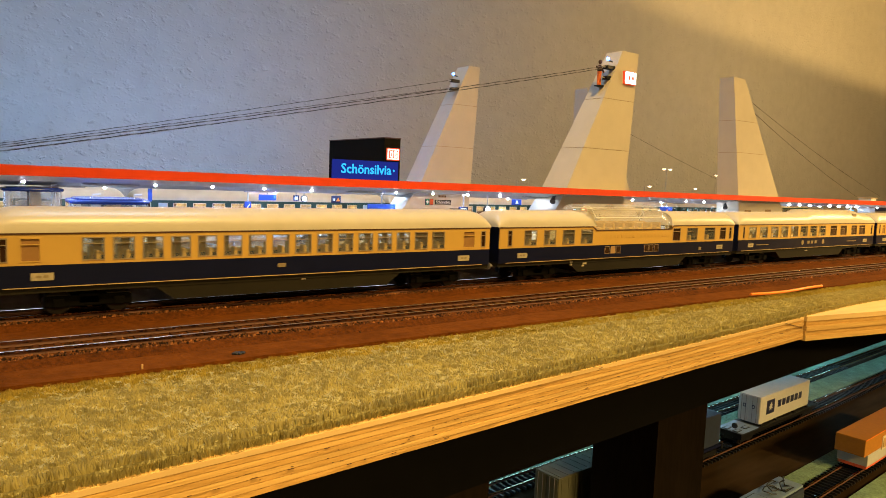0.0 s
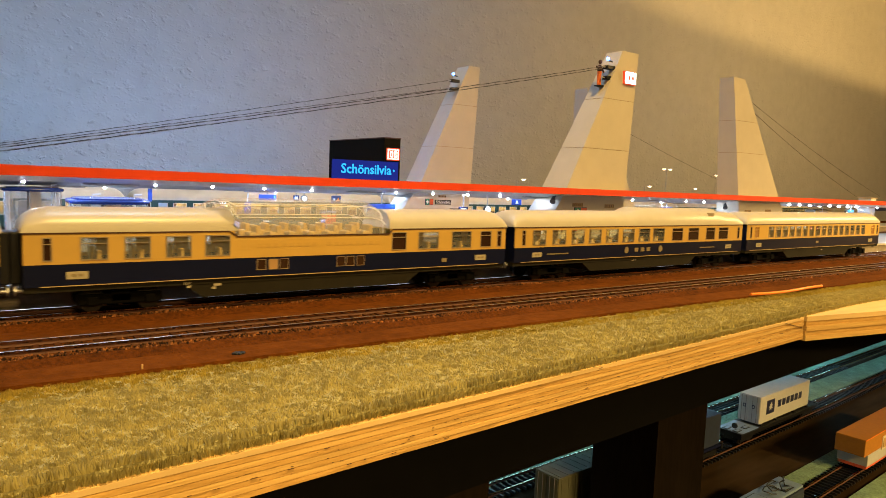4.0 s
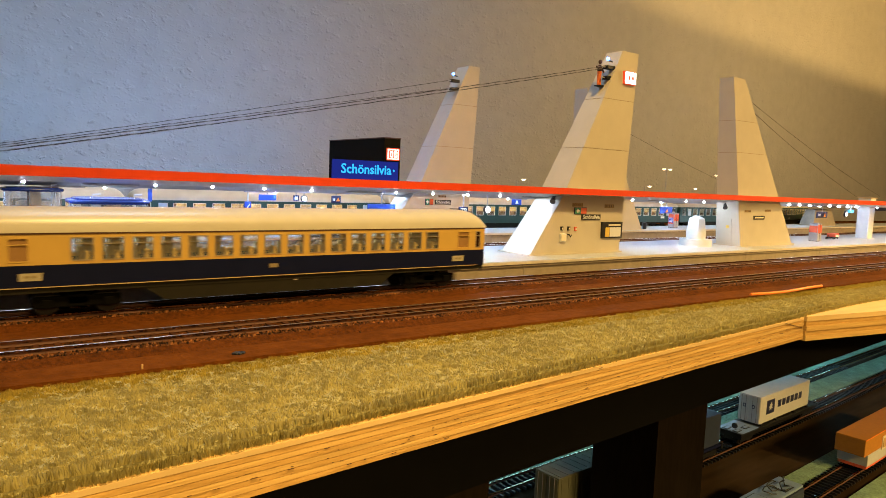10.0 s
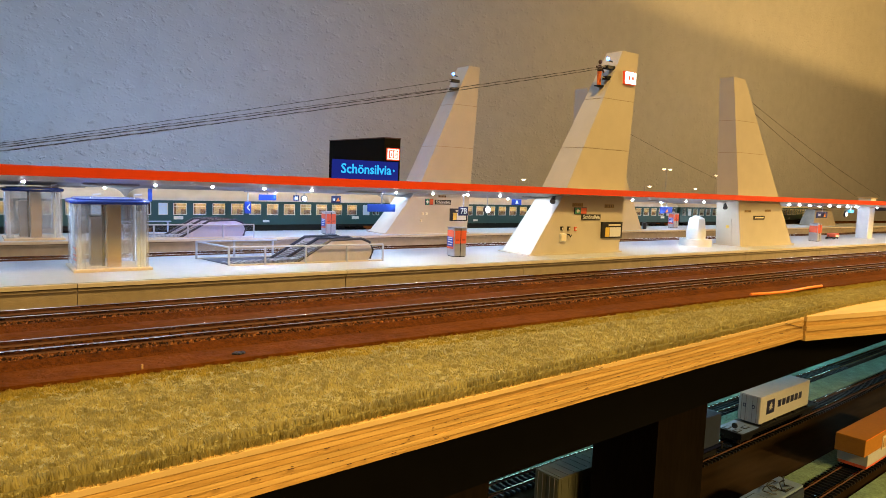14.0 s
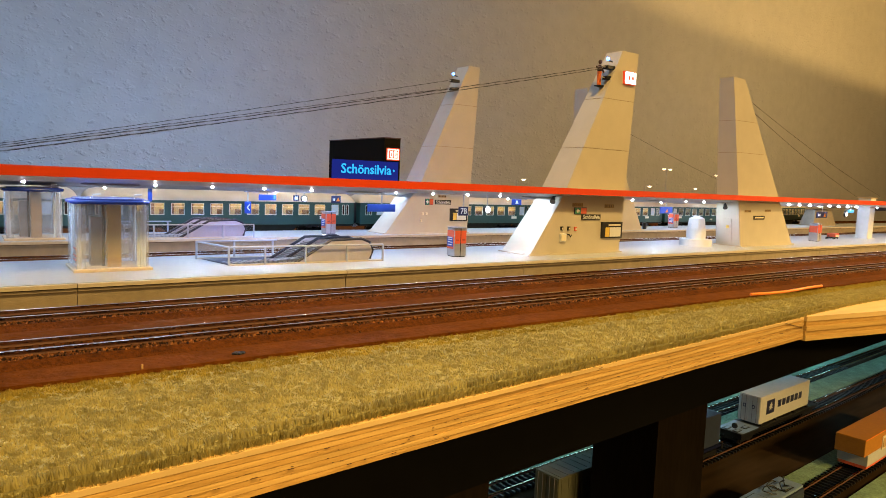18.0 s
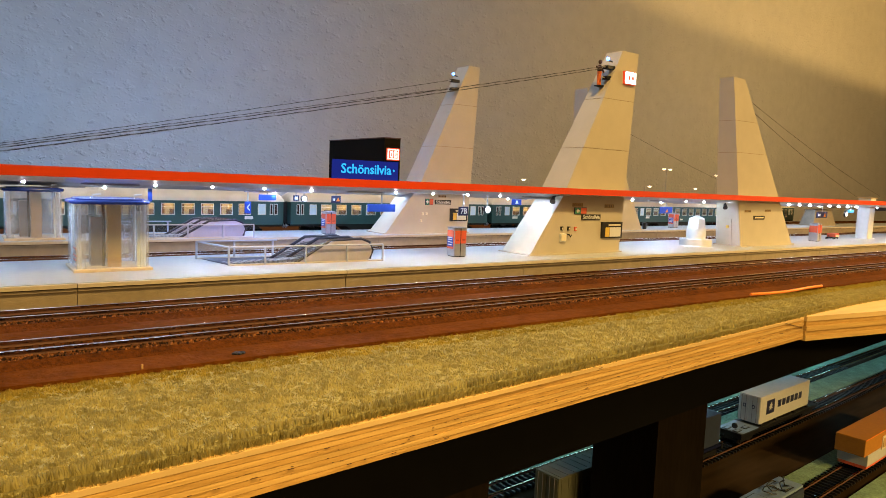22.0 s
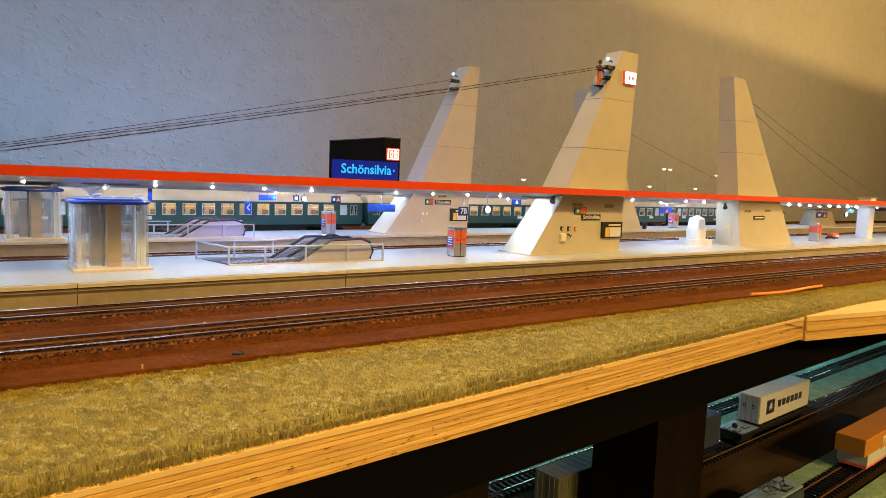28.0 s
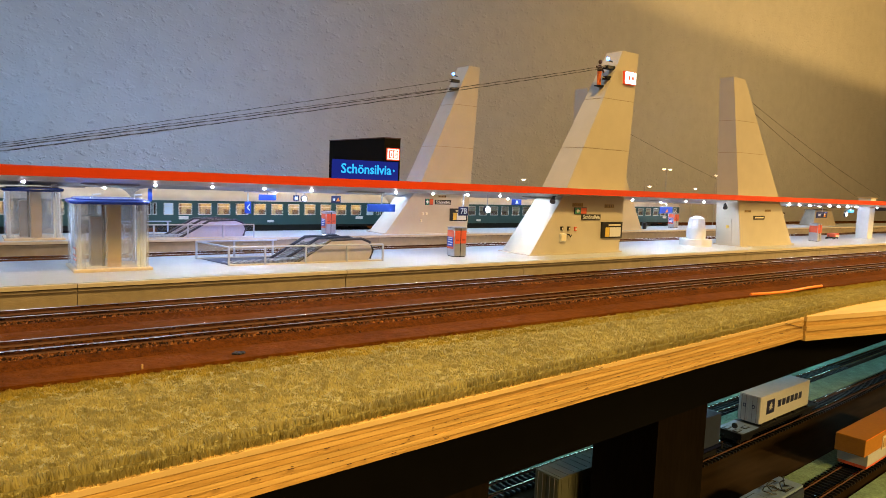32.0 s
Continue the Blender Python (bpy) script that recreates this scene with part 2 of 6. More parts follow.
M_SKIRT = mat("coach_skirt", (0.018, 0.016, 0.010), 0.7, spec=0.12, var=0.15, scale=150)
M_GOLD = mat("gold_line", (0.50, 0.37, 0.18), 0.4, var=0.05)
M_GILT = mat("dull_gilt", (0.27, 0.22, 0.12), 0.45, var=0.2, scale=900)
M_TAG = mat("coach_plate", (0.40, 0.36, 0.25), 0.5, var=0.15, scale=700)
M_GUTTER = mat("gutter_brown", (0.07, 0.03, 0.015), 0.5, var=0.1)
M_PLATE = mat("route_plate", (0.74, 0.66, 0.50), 0.5, var=0.1)
M_DOORGLASS = mat("door_pane_brown", (0.34, 0.19, 0.07), 0.25, var=0.08)
M_DARKGLASS = mat("dark_pane", (0.035, 0.015, 0.008), 0.2, var=0.1)
M_FRAME = mat("window_frame", (0.45, 0.36, 0.24), 0.35, metal=0.5, var=0.05)
M_SEAT = mat("seat_ochre", (0.48, 0.32, 0.09), 0.7, var=0.1)
M_INTERIOR = mat("coach_inside", (0.30, 0.24, 0.14), 0.7, var=0.1)
M_GREEN = mat("coach_green", (0.018, 0.060, 0.042), 0.4, var=0.08, scale=80)
M_GROOF = mat("coach_roof_grey", (0.62, 0.56, 0.46), 0.5, var=0.08, scale=80)
M_GLOWLAMP = mat("coach_light", (1, 0.9, 0.6), 0.5, var=0, glow=(1.0, 0.72, 0.30), power=9)
M_GINSIDE = mat("coach_inside_pale", (0.62, 0.50, 0.26), 0.7, var=0.1)
M_CURTAIN = mat("compartment_wood", (0.20, 0.10, 0.03), 0.6, var=0.2)
M_FROST = mat("frosted_pane", (0.62, 0.66, 0.66), 0.5, var=0.06)
M_TEAL = mat("lower_green", (0.17, 0.27, 0.17), 0.9, var=0.4, scale=420, bump=0.001, bscale=1500)
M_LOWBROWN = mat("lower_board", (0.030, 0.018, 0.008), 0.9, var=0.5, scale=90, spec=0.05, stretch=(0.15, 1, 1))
M_CONT = mat("container_grey", (0.43, 0.43, 0.44), 0.5, var=0.06)
M_CONTG = mat("container_olive", (0.10, 0.10, 0.065), 0.6, var=0.1)
M_CORAL = mat("box_orange", (0.38, 0.155, 0.018), 0.55, var=0.1)


# ---- mesh helpers ----
class Geo:
    def __init__(self):
        self.v, self.f = [], []

    def add(self, vs, fs):
        n = len(self.v)
        self.v += [tuple(p) for p in vs]
        self.f += [tuple(i + n for i in q) for q in fs]
        return self

    def box(self, x0, y0, z0, x1, y1, z1):
        return self.hexa([(x0, y0, z0), (x1, y0, z0), (x1, y1, z0), (x0, y1, z0), (x0, y0, z1), (x1, y0, z1), (x1, y1, z1), (x0, y1, z1)])

    def hexa(self, p):
        return self.add(p, [(3, 2, 1, 0), (4, 5, 6, 7), (0, 1, 5, 4), (1, 2, 6, 5), (2, 3, 7, 6), (3, 0, 4, 7)])

    def rbox(self, x0, y0, z0, x1, y1, z1, r=0.0005, seg=2):
        bm = bmesh.new()
        bmesh.ops.create_cube(bm, size=1)
        for v in bm.verts:
            v.co = ((x0 + x1) / 2 + v.co.x * (x1 - x0), (y0 + y1) / 2 + v.co.y * (y1 - y0), (z0 + z1) / 2 + v.co.z * (z1 - z0))
        bmesh.ops.bevel(bm, geom=bm.edges[:], offset=r, segments=seg, affect="EDGES", profile=0.6)
        bm.verts.index_update()
        self.add([v.co[:] for v in bm.verts], [[v.index for v in f.verts] for f in bm.faces])
        bm.free()
        return self

    def tube(self, pts, r, n=8, cap=True):
        pts = [Vector(p) for p in pts]
        rr = r if isinstance(r, (list, tuple)) else [r] * len(pts)
        rings = []
        for i, p in enumerate(pts):
            d = (pts[min(i + 1, len(pts) - 1)] - pts[max(i - 1, 0)]).normalized()
            a = d.orthogonal().normalized() if abs(d.z) > 0.99 else d.cross(Vector((0, 0, 1))).normalized()
            b = d.cross(a)
            rings.append([p + (a * math.cos(2 * math.pi * k / n) + b * math.sin(2 * math.pi * k / n)) * rr[i] for k in range(n)])
        vs = [q for ring in rings for q in ring]
        fs = [(i * n + k, i * n + (k + 1) % n, (i + 1) * n + (k + 1) % n, (i + 1) * n + k) for i in range(len(pts) - 1) for k in range(n)]
        if cap:
            fs += [tuple(range(n))[::-1], tuple((len(pts) - 1) * n + k for k in range(n))]
        return self.add(vs, fs)

    def cyl(self, x, y, z0, z1, r, n=16, r1=None):
        return self.tube([(x, y, z0), (x, y, z1)], [r, r if r1 is None else r1], n)

    def ball(self, x, y, z, r, n=10, sz=1.0):
        pts = [(x, y, z + r * sz * math.sin(a)) for a in [math.pi * (k / 8 - 0.5) for k in range(9)]]
        rs = [max(r * math.cos(math.pi * (k / 8 - 0.5)), r * 0.02) for k in range(9)]
        return self.tube(pts, rs, n)

    def prism(self, poly, axis, a, b):
        """A polygon in the plane across axis, drawn out from a to b."""
        n = len(poly)

        def at(p, s):
            return {"x": (s, p[0], p[1]), "y": (p[0], s, p[1]), "z": (p[0], p[1], s)}[axis]
        vs = [at(p, a) for p in poly] + [at(p, b) for p in poly]
        fs = [tuple(range(n))[::-1], tuple(range(n, 2 * n))] + [(k, (k + 1) % n, n + (k + 1) % n, n + k) for k in range(n)]
        return self.add(vs, fs)

    def mesh(self, name, material, smooth=False):
        me = bpy.data.meshes.new(name)
        me.from_pydata(self.v, [], self.f)
        bm = bmesh.new()
        bm.from_mesh(me)
        bmesh.ops.recalc_face_normals(bm, faces=bm.faces[:])
        bm.to_mesh(me)
        bm.free()
        me.materials.append(material)
        if smooth:
            me.polygons.foreach_set("use_smooth", [True] * len(me.polygons))
            me.set_sharp_from_angle(angle=radians(40))
        return me


def part(name, geo, material, parent=None, label="", smooth=False, m=None):
    data = geo.mesh(name, material, smooth) if isinstance(geo, Geo) else geo
    ob = new(name, data)
    ob.parent = parent
    if m is not None:
        ob.matrix_basis = m
    if label:
        ob["label"] = label
    return ob


def thing(name, label, category, m=None, group="", kind=""):
    ob = new(name)
    ob.empty_display_size = 0.01
    if m is not None:
        ob.matrix_basis = m
    return tagged(ob, label, category, group, kind)


def solid(name, geo, material, label, category, group="", kind="", smooth=False, m=None):
    return tagged(part(name, geo, material, None, "", smooth, m), label, category, group, kind)


def words(text, size, material, parent, m, name="lettering", depth=0.0001):
    c = bpy.data.curves.new(name, "FONT")
    c.body, c.size, c.align_x, c.align_y, c.extrude, c.resolution_u, c.offset = text, size, "CENTER", "CENTER", depth, 2, size * 0.018
    tmp = bpy.data.objects.new(name, c)
    scene.collection.objects.link(tmp)
    bpy.context.view_layer.update()
    me = bpy.data.meshes.new_from_object(tmp.evaluated_get(bpy.context.evaluated_depsgraph_get()))
    bpy.data.objects.remove(tmp)
    me.materials.clear()
    me.materials.append(material)
    return part(name, me, material, parent, m=m)


# ---- setting ----
ZT, ZB = -0.010, -0.024      # top and bottom of the layout board
solid("wall_back", Geo().box(-2.4, 0.90, -1.2, 4.2, 1.0, 1.3), M_WALL, "white woodchip-papered wall behind the layout", "wall", kind="structure")
solid("wall_side_far", Geo().box(4.2, -2.2, -1.2, 4.3, 1.0, 1.3), M_PLASTER, "plain painted wall closing the room", "wall", kind="structure")
solid("wall_side_near", Geo().box(-2.5, -2.2, -1.2, -2.4, 1.0, 1.3), M_PLASTER, "plain painted wall closing the room", "wall", kind="structure")
solid("wall_front", Geo().box(-2.5, -2.3, -1.2, 4.3, -2.2, 1.3), M_PLASTER, "plain painted wall closing the room", "wall", kind="structure")
solid("ceiling", Geo().box(-2.5, -2.3, 1.3, 4.3, 1.0, 1.4), M_PLASTER, "plain painted ceiling", "ceiling", kind="structure")
solid("floor", Geo().box(-2.5, -2.3, -1.3, 4.3, 1.0, -1.2), M_FLOORBOARD, "brown wooden floor of the room", "floor", kind="structure")


def yedge(x):
    return 0.1730 + 0.0817 * x


# layout board: a deep sheet whose front edge runs askew to the tracks, in veneer layers
board = thing("layout_board", "plywood layout board with bare layered edge", "board", kind="structure")
xc = 0.4312
N = 8
for k in range(N):
    z1 = ZT - (ZT - ZB) * k / N
    z0 = ZT - (ZT - ZB) * (k + 1) / N
    o = (0.0, 0.0003, 0.0001, 0.0003, 0.0001, 0.0003, 0.0, 0.0002)[k]
    g = Geo()
    n = 60
    xs = [-2.0 + (xc + 2.0) * i / n for i in range(n + 1)]
    vs, fs = [], []
    for x in xs:
        y = yedge(x) + o + random.uniform(-1, 1) * 0.00025
        vs += [(x, y, z0 + 0.00022), (x, 0.9, z0 + 0.00022), (x, 0.9, z1), (x, y, z1)]
    for i in range(n):
        a = i * 4
        for j in range(4):
            fs.append((a + j, a + (j + 1) % 4, a + 4 + (j + 1) % 4, a + 4 + j))
    fs += [(3, 2, 1, 0), tuple(n * 4 + j for j in range(4))]
    g.add(vs, fs)
    part("ply_layer", g, (M_PLYEND if k % 2 else M_PLY) if k else M_PLYTOP, board)
    g = Geo()
    for i in range(26 if k > 2 else 4):
        x = random.uniform(0.0, xc - 0.02)
        w = random.uniform(0.0004, 0.0022)
        zz = z0 + random.uniform(0.0001, 0.0003) if i % 5 else random.uniform(z0 + 0.0005, z1 - 0.0004)
        ya, yb, h = yedge(x) + o - 0.0003, yedge(x + w) + o - 0.0003, random.uniform(0.00005, 0.00013)
        g.hexa([(x, ya, zz), (x + w, yb, zz), (x + w, yb + 0.001, zz), (x, ya + 0.001, zz), (x, ya, zz + h), (x + w, yb, zz + h * 0.6), (x + w, yb + 0.001, zz + h * 0.6), (x, ya + 0.001, zz + h)])
    part("ply_knot", g, M_VOID, board)
part("split_line", Geo().add([(0.4030, yedge(0.4030) - 0.0003, -0.0104), (0.4300, yedge(0.4300) - 0.0003, -0.0166), (0.4300, yedge(0.4300) - 0.0003, -0.0168), (0.4030, yedge(0.4030) - 0.0003, -0.0106),
                              (0.4030, yedge(0.4030) + 0.0006, -0.0104), (0.4300, yedge(0.4300) + 0.0006, -0.0166), (0.4300, yedge(0.4300) + 0.0006, -0.0168), (0.4030, yedge(0.4030) + 0.0006, -0.0106)],
                             [(0, 1, 2, 3), (7, 6, 5, 4), (0, 4, 5, 1), (1, 5, 6, 2), (2, 6, 7, 3), (3, 7, 4, 0)]), M_VOID, board, "dark diagonal split in the edge")
board2 = thing("corner_board", "second plywood board butted on at an angle", "board", kind="structure")
for k in range(5):
    z1 = ZT + 0.0006 - 0.0158 * k / 5
    z0 = ZT + 0.0006 - 0.0158 * (k + 1) / 5 + 0.0001
    o = (0.0, 0.0004, 0.0, 0.0005, 0.0001)[k]
    part("ply_layer", Geo().prism([(xc + 0.0012, 0.2070 + o), (3.9, -0.43 + o), (3.9, 0.9), (xc + 0.0012, 0.9)], "z", z0, z1), (M_PLYEND if k % 2 else M_PLY) if k else M_PLYTOP, board2)

# ballast sheet with tracks; grass strip
solid("ballast_bed", Geo().box(-2.0, 0.2535, ZT, 3.8, 0.3835, -0.0045), M_BALLAST, "rust-brown painted ballast bed under the near tracks", "ballast", kind="structure")
solid("ballast_bed_middle", Geo().box(-2.0, 0.478, ZT, 3.8, 0.603, -0.0045), M_BALLAST, "rust-brown ballast bed between the platforms", "ballast", kind="structure")
solid("ballast_bed_back", Geo().box(-2.0, 0.674, ZT, 3.8, 0.90, -0.0045), M_BALLAST, "rust-brown ballast bed along the back wall", "ballast", kind="structure")

for yc_ in (0.29215, 0.35635):
    sh = 0.0205 if yc_ < 0.3 else 0.0185
    solid("track_bed", Geo().prism([(yc_ - 0.0205, -0.0046), (yc_ - 0.0160, -0.0022), (yc_ - 0.0092, -0.0021), (yc_ - 0.0070, -0.0030), (yc_ + 0.0070, -0.0030), (yc_ + 0.0092, -0.0021), (yc_ + 0.0160, -0.0022), (yc_ + sh, -0.0046)], "x", -2.0, 3.8),
          M_BED, "raised brown ballast between and beside the rails", "ballast", kind="structure")
SLEEPER = Geo().hexa([(-0.00125, -0.0145, -0.0045), (0.00125, -0.0145, -0.0045), (0.00125, 0.0145, -0.0045), (-0.00125, 0.0145, -0.0045),
                      (-0.001, -0.014, -0.0022), (0.001, -0.014, -0.0022), (0.001, 0.014, -0.0022), (-0.001, 0.014, -0.0022)]).mesh("sleeper", M_SLEEPER)


def track(yc, x0, x1, s0, s1, label, z=0.0, m=None, ties=None):
    t = thing("railway_track", label, "track", group="tracks", kind="structure", m=m)
    for s in (-1, 1):
        y = yc + s * 0.00825
        r = part("rail", Geo().prism([(y - 0.00045, z - 0.0012)] + [(y + 0.0004 + 0.0020 * math.sin(a), z - 0.0020 + 0.0020 * math.cos(a)) for a in [radians(-26 + 2 * k) for k in range(14)]] + [(y + 0.00045, z - 0.0012)], "x", x0, x1), M_RAIL, t, "polished rail head", True)
        part("rail_web", Geo().prism([(y - 0.0010, z - 0.0024), (y + 0.0010, z - 0.0024), (y + 0.0003, z - 0.0018), (y + 0.0003, z - 0.0012), (y - 0.0003, z - 0.0012), (y - 0.0003, z - 0.0018)], "x", x0, x1), M_RAILWEB, r)
    k, x = 0, s0
    while x < s1:
        part("sleeper", ties or SLEEPER, M_SLEEPER, t, m=pose(x + random.uniform(-1, 1) * 0.0004, yc, z, 0, 0, random.uniform(-2, 2)))
        x += 0.0072
    return t


TIE = SLEEPER.copy()
TIE.materials.clear()
TIE.materials.append(M_BLK)
YT, YF, YG = 0.35635, 0.29215, 0.7065
track(YF, -2.0, 3.8, -0.05, 1.35, "near model track with rust-coloured sleepers")
track(YT, -2.0, 3.8, -0.05, 1.35, "second model track beside the platform wall")
track(0.513, -2.0, 3.8, 0.0, 0.5, "model track between the platforms")
track(0.570, -2.0, 3.8, 0.0, 0.5, "model track between the platforms")
track(YG, -2.0, 1.33, 0.1, 0.2, "model track behind the far platform")
t = thing("railway_track", "curved end of the model track behind the far platform", "track", group="tracks", kind="structure")
for rad in (0.36 - 0.00825, 0.36 + 0.00825):
    bend = [(1.33 + rad * math.sin(a), YG + 0.36 - rad * math.cos(a)) for a in [radians(3 * k) for k in range(16)]]
    part("rail", Geo().tube([(x, y, -0.0008) for x, y in bend], 0.0008, 8), M_RAIL, t, "curved polished rail")

# lower level
LOW = pose(0.72, 0.387, -0.2065, 0, 0, 4.0)
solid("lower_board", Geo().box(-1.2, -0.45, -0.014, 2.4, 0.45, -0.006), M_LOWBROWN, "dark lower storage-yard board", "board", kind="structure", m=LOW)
# the beam's near-black colour carries the shade of the space below the board
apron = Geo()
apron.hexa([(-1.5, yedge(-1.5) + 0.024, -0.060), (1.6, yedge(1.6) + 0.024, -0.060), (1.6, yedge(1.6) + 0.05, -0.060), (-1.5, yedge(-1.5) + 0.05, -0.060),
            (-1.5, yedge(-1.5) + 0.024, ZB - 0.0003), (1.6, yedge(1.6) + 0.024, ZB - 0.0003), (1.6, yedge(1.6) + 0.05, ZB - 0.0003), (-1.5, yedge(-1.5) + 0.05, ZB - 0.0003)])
solid("frame_beam", apron, M_BLACK, "frame beam under the board, near-black with the shade there", "beam", kind="structure")

# platforms
ZP = 0.0085


def platform(y0, y1, label, slope=0.0):
    t = thing("platform", label, "platform", kind="structure")
    x0, x1 = -2.0, 2.6

    def slab(a, b, z0, z1, xa=x0, xb=x1):
        return Geo().hexa([(xa, y0 + a - slope * xa, z0), (xb, y0 + a - slope * xb, z0), (xb, y1 + b, z0), (xa, y1 + b, z0),
                           (xa, y0 + a - slope * xa, z1), (xb, y0 + a - slope * xb, z1), (xb, y1 + b, z1), (xa, y1 + b, z1)])
    # the wall is made of lengths with a thin open joint between them
    seams = [x0] + [-0.104 + 0.151 * k for k in range(12)] + [x1]
    part("platform_core", slab(0.0030, -0.0030, ZT, ZP - 0.0006), M_PWALL, t)
    for xa, xb in zip(seams, seams[1:]):
        xa, xb = xa + 0.0002, xb - 0.0002
        part("platform_body", slab(0.0018, -0.0018, ZT, ZP - 0.0042, xa, xb), M_PWALL, t, "tan platform wall")
        part("platform_lip", slab(0.0008, -0.0008, ZP - 0.0042, ZP - 0.0030, xa, xb), M_PWALL, t)
        part("platform_band", slab(0.0014, -0.0014, ZP - 0.0030, ZP - 0.0024, xa, xb), M_JOINTTAN, t)
        part("platform_edge", slab(0.0, 0.0, ZP - 0.0024, ZP - 0.0004, xa, xb), M_EDGE, t, "pale edge strip")
    part("platform_surface", slab(0.0016, -0.0016, ZP - 0.0004, ZP), M_PLAT, t, "light grey paving")
    return t


platform(0.3805, 0.482, "pale grey model station platform with tan wall", 0.006)
platform(0.600, 0.672, "pale grey far model station platform")


# ---- station ----
def zc(x):
    return 0.0668 - 0.0053 * x


def canopy(y0, y1, dz, label, x0=0.0045, x1=1.5, edge=None, deep=0.0052, belly=0.0084):
    t = thing("platform_canopy", label, "canopy", group="platform canopies")
    def beam(ya, yb, a, b):
        return Geo().hexa([(x0, ya, zc(x0) + a), (x1, ya, zc(x1) + a), (x1, yb, zc(x1) + a), (x0, yb, zc(x0) + a),
                           (x0, ya, zc(x0) + b), (x1, ya, zc(x1) + b), (x1, yb, zc(x1) + b), (x0, yb, zc(x0) + b)])
    part("roof_slab", beam(y0 + 0.001, y1 - 0.001, dz - 0.0035, dz - 0.0004), M_CANTOP, t, "tan roof slab")
    part("fascia", beam(y0, y0 + 0.001, dz - deep, dz), edge or M_RED, t, "" if edge else "bright red edge board")
    part("fascia", beam(y1 - 0.001, y1, dz - deep, dz), edge or M_RED, t)
    # the underside sags from both edges to a flat strip that carries the lamps
    ym = (y0 + y1) / 2 - 0.0045 if edge is None else 0.640
    prof = [(y0 + 0.0012, dz - deep + 0.0002), (ym - 0.007, dz - belly), (ym + 0.007, dz - belly), (y1 - 0.0012, dz - deep + 0.0002), (y1 - 0.0012, dz - 0.0036), (y0 + 0.0012, dz - 0.0036)]
    n, m_ = 24, len(prof)
    vs, fs = [], []
    for i in range(n + 1):
        x = x0 + 0.0015 + (x1 - x0 - 0.003) * i / n
        vs += [(x, y, zc(x) + z) for y, z in prof]
    for i in range(n):
        fs += [(i * m_ + k, i * m_ + (k + 1) % m_, (i + 1) * m_ + (k + 1) % m_, (i + 1) * m_ + k) for k in range(m_)]
    fs += [tuple(range(m_))[::-1], tuple(n * m_ + k for k in range(m_))]
    part("soffit", Geo().add(vs, fs), M_SOFFIT, t, "glossy grey sagging underside")
    for k in range(9):
        x = 0.055 + 0.165 * k
        g = Geo().hexa([(x, ym - 0.0075, zc(x) + dz - belly - 0.0009), (x + 0.030, ym - 0.0075, zc(x + 0.03) + dz - belly - 0.0009), (x + 0.030, ym - 0.0045, zc(x + 0.03) + dz - belly - 0.0009), (x, ym - 0.0045, zc(x) + dz - belly - 0.0009),
                        (x, ym - 0.0075, zc(x) + dz - belly - 0.0001), (x + 0.030, ym - 0.0075, zc(x + 0.03) + dz - belly - 0.0001), (x + 0.030, ym - 0.0045, zc(x + 0.03) + dz - belly - 0.0001), (x, ym - 0.0045, zc(x) + dz - belly - 0.0001)])
        part("cable_duct", g, M_GREY, t, "grey cable duct")
    return t


canopy(0.396, 0.474, 0.0, "long flat canopy with red edge boards over the platform")
canopy(0.606, 0.668, -0.0045, "long flat canopy over the far platform", edge=M_CANTOP, deep=0.0046, belly=0.0115)

LEDM = Geo().ball(0, 0, 0, 0.00075, 12, 0.5).mesh("bulb", M_LED, True)
# oversized bulb: the glare around the right-hand lamps is put into its shape
LEDBIG = Geo().ball(0, 0, 0, 0.0015, 14, 0.8).mesh("bulb", M_LEDGLARE, True)
# added black disc above each bulb, keeps its light off the soffit
BAFFLEM = Geo().cyl(0, 0, 0.0002, 0.0006, 0.0015, 14).mesh("socket", M_BLK)


def bulb(x, y, z, big=False):
    t = thing("canopy_lamp", "white LED lamp under the canopy, enlarged by its glare" if big else "small white LED lamp under the canopy", "lamp", pose(x, y, z), "canopy lamps")
    part("bulb", LEDBIG if big else LEDM, M_LED, t)
    part("socket", BAFFLEM, M_WHITE, t)


for x in [0.028 + 0.0336 * k for k in range(12)] + [0.505, 0.532, 0.560, 0.618, 0.650, 0.800, 0.826, 0.851, 0.877, 0.902, 0.928, 0.954, 0.980, 1.006, 1.07, 1.13, 1.19]:
    bulb(x * 0.992, 0.4265, zc(x) - 0.0087, x > 0.79)
for i in range(8):
    x = 0.10 + i * 0.150
    bulb(x, 0.634, zc(x) - 0.0162)


ZK = 0.0600    # the height at which the pylons' feet begin to flare


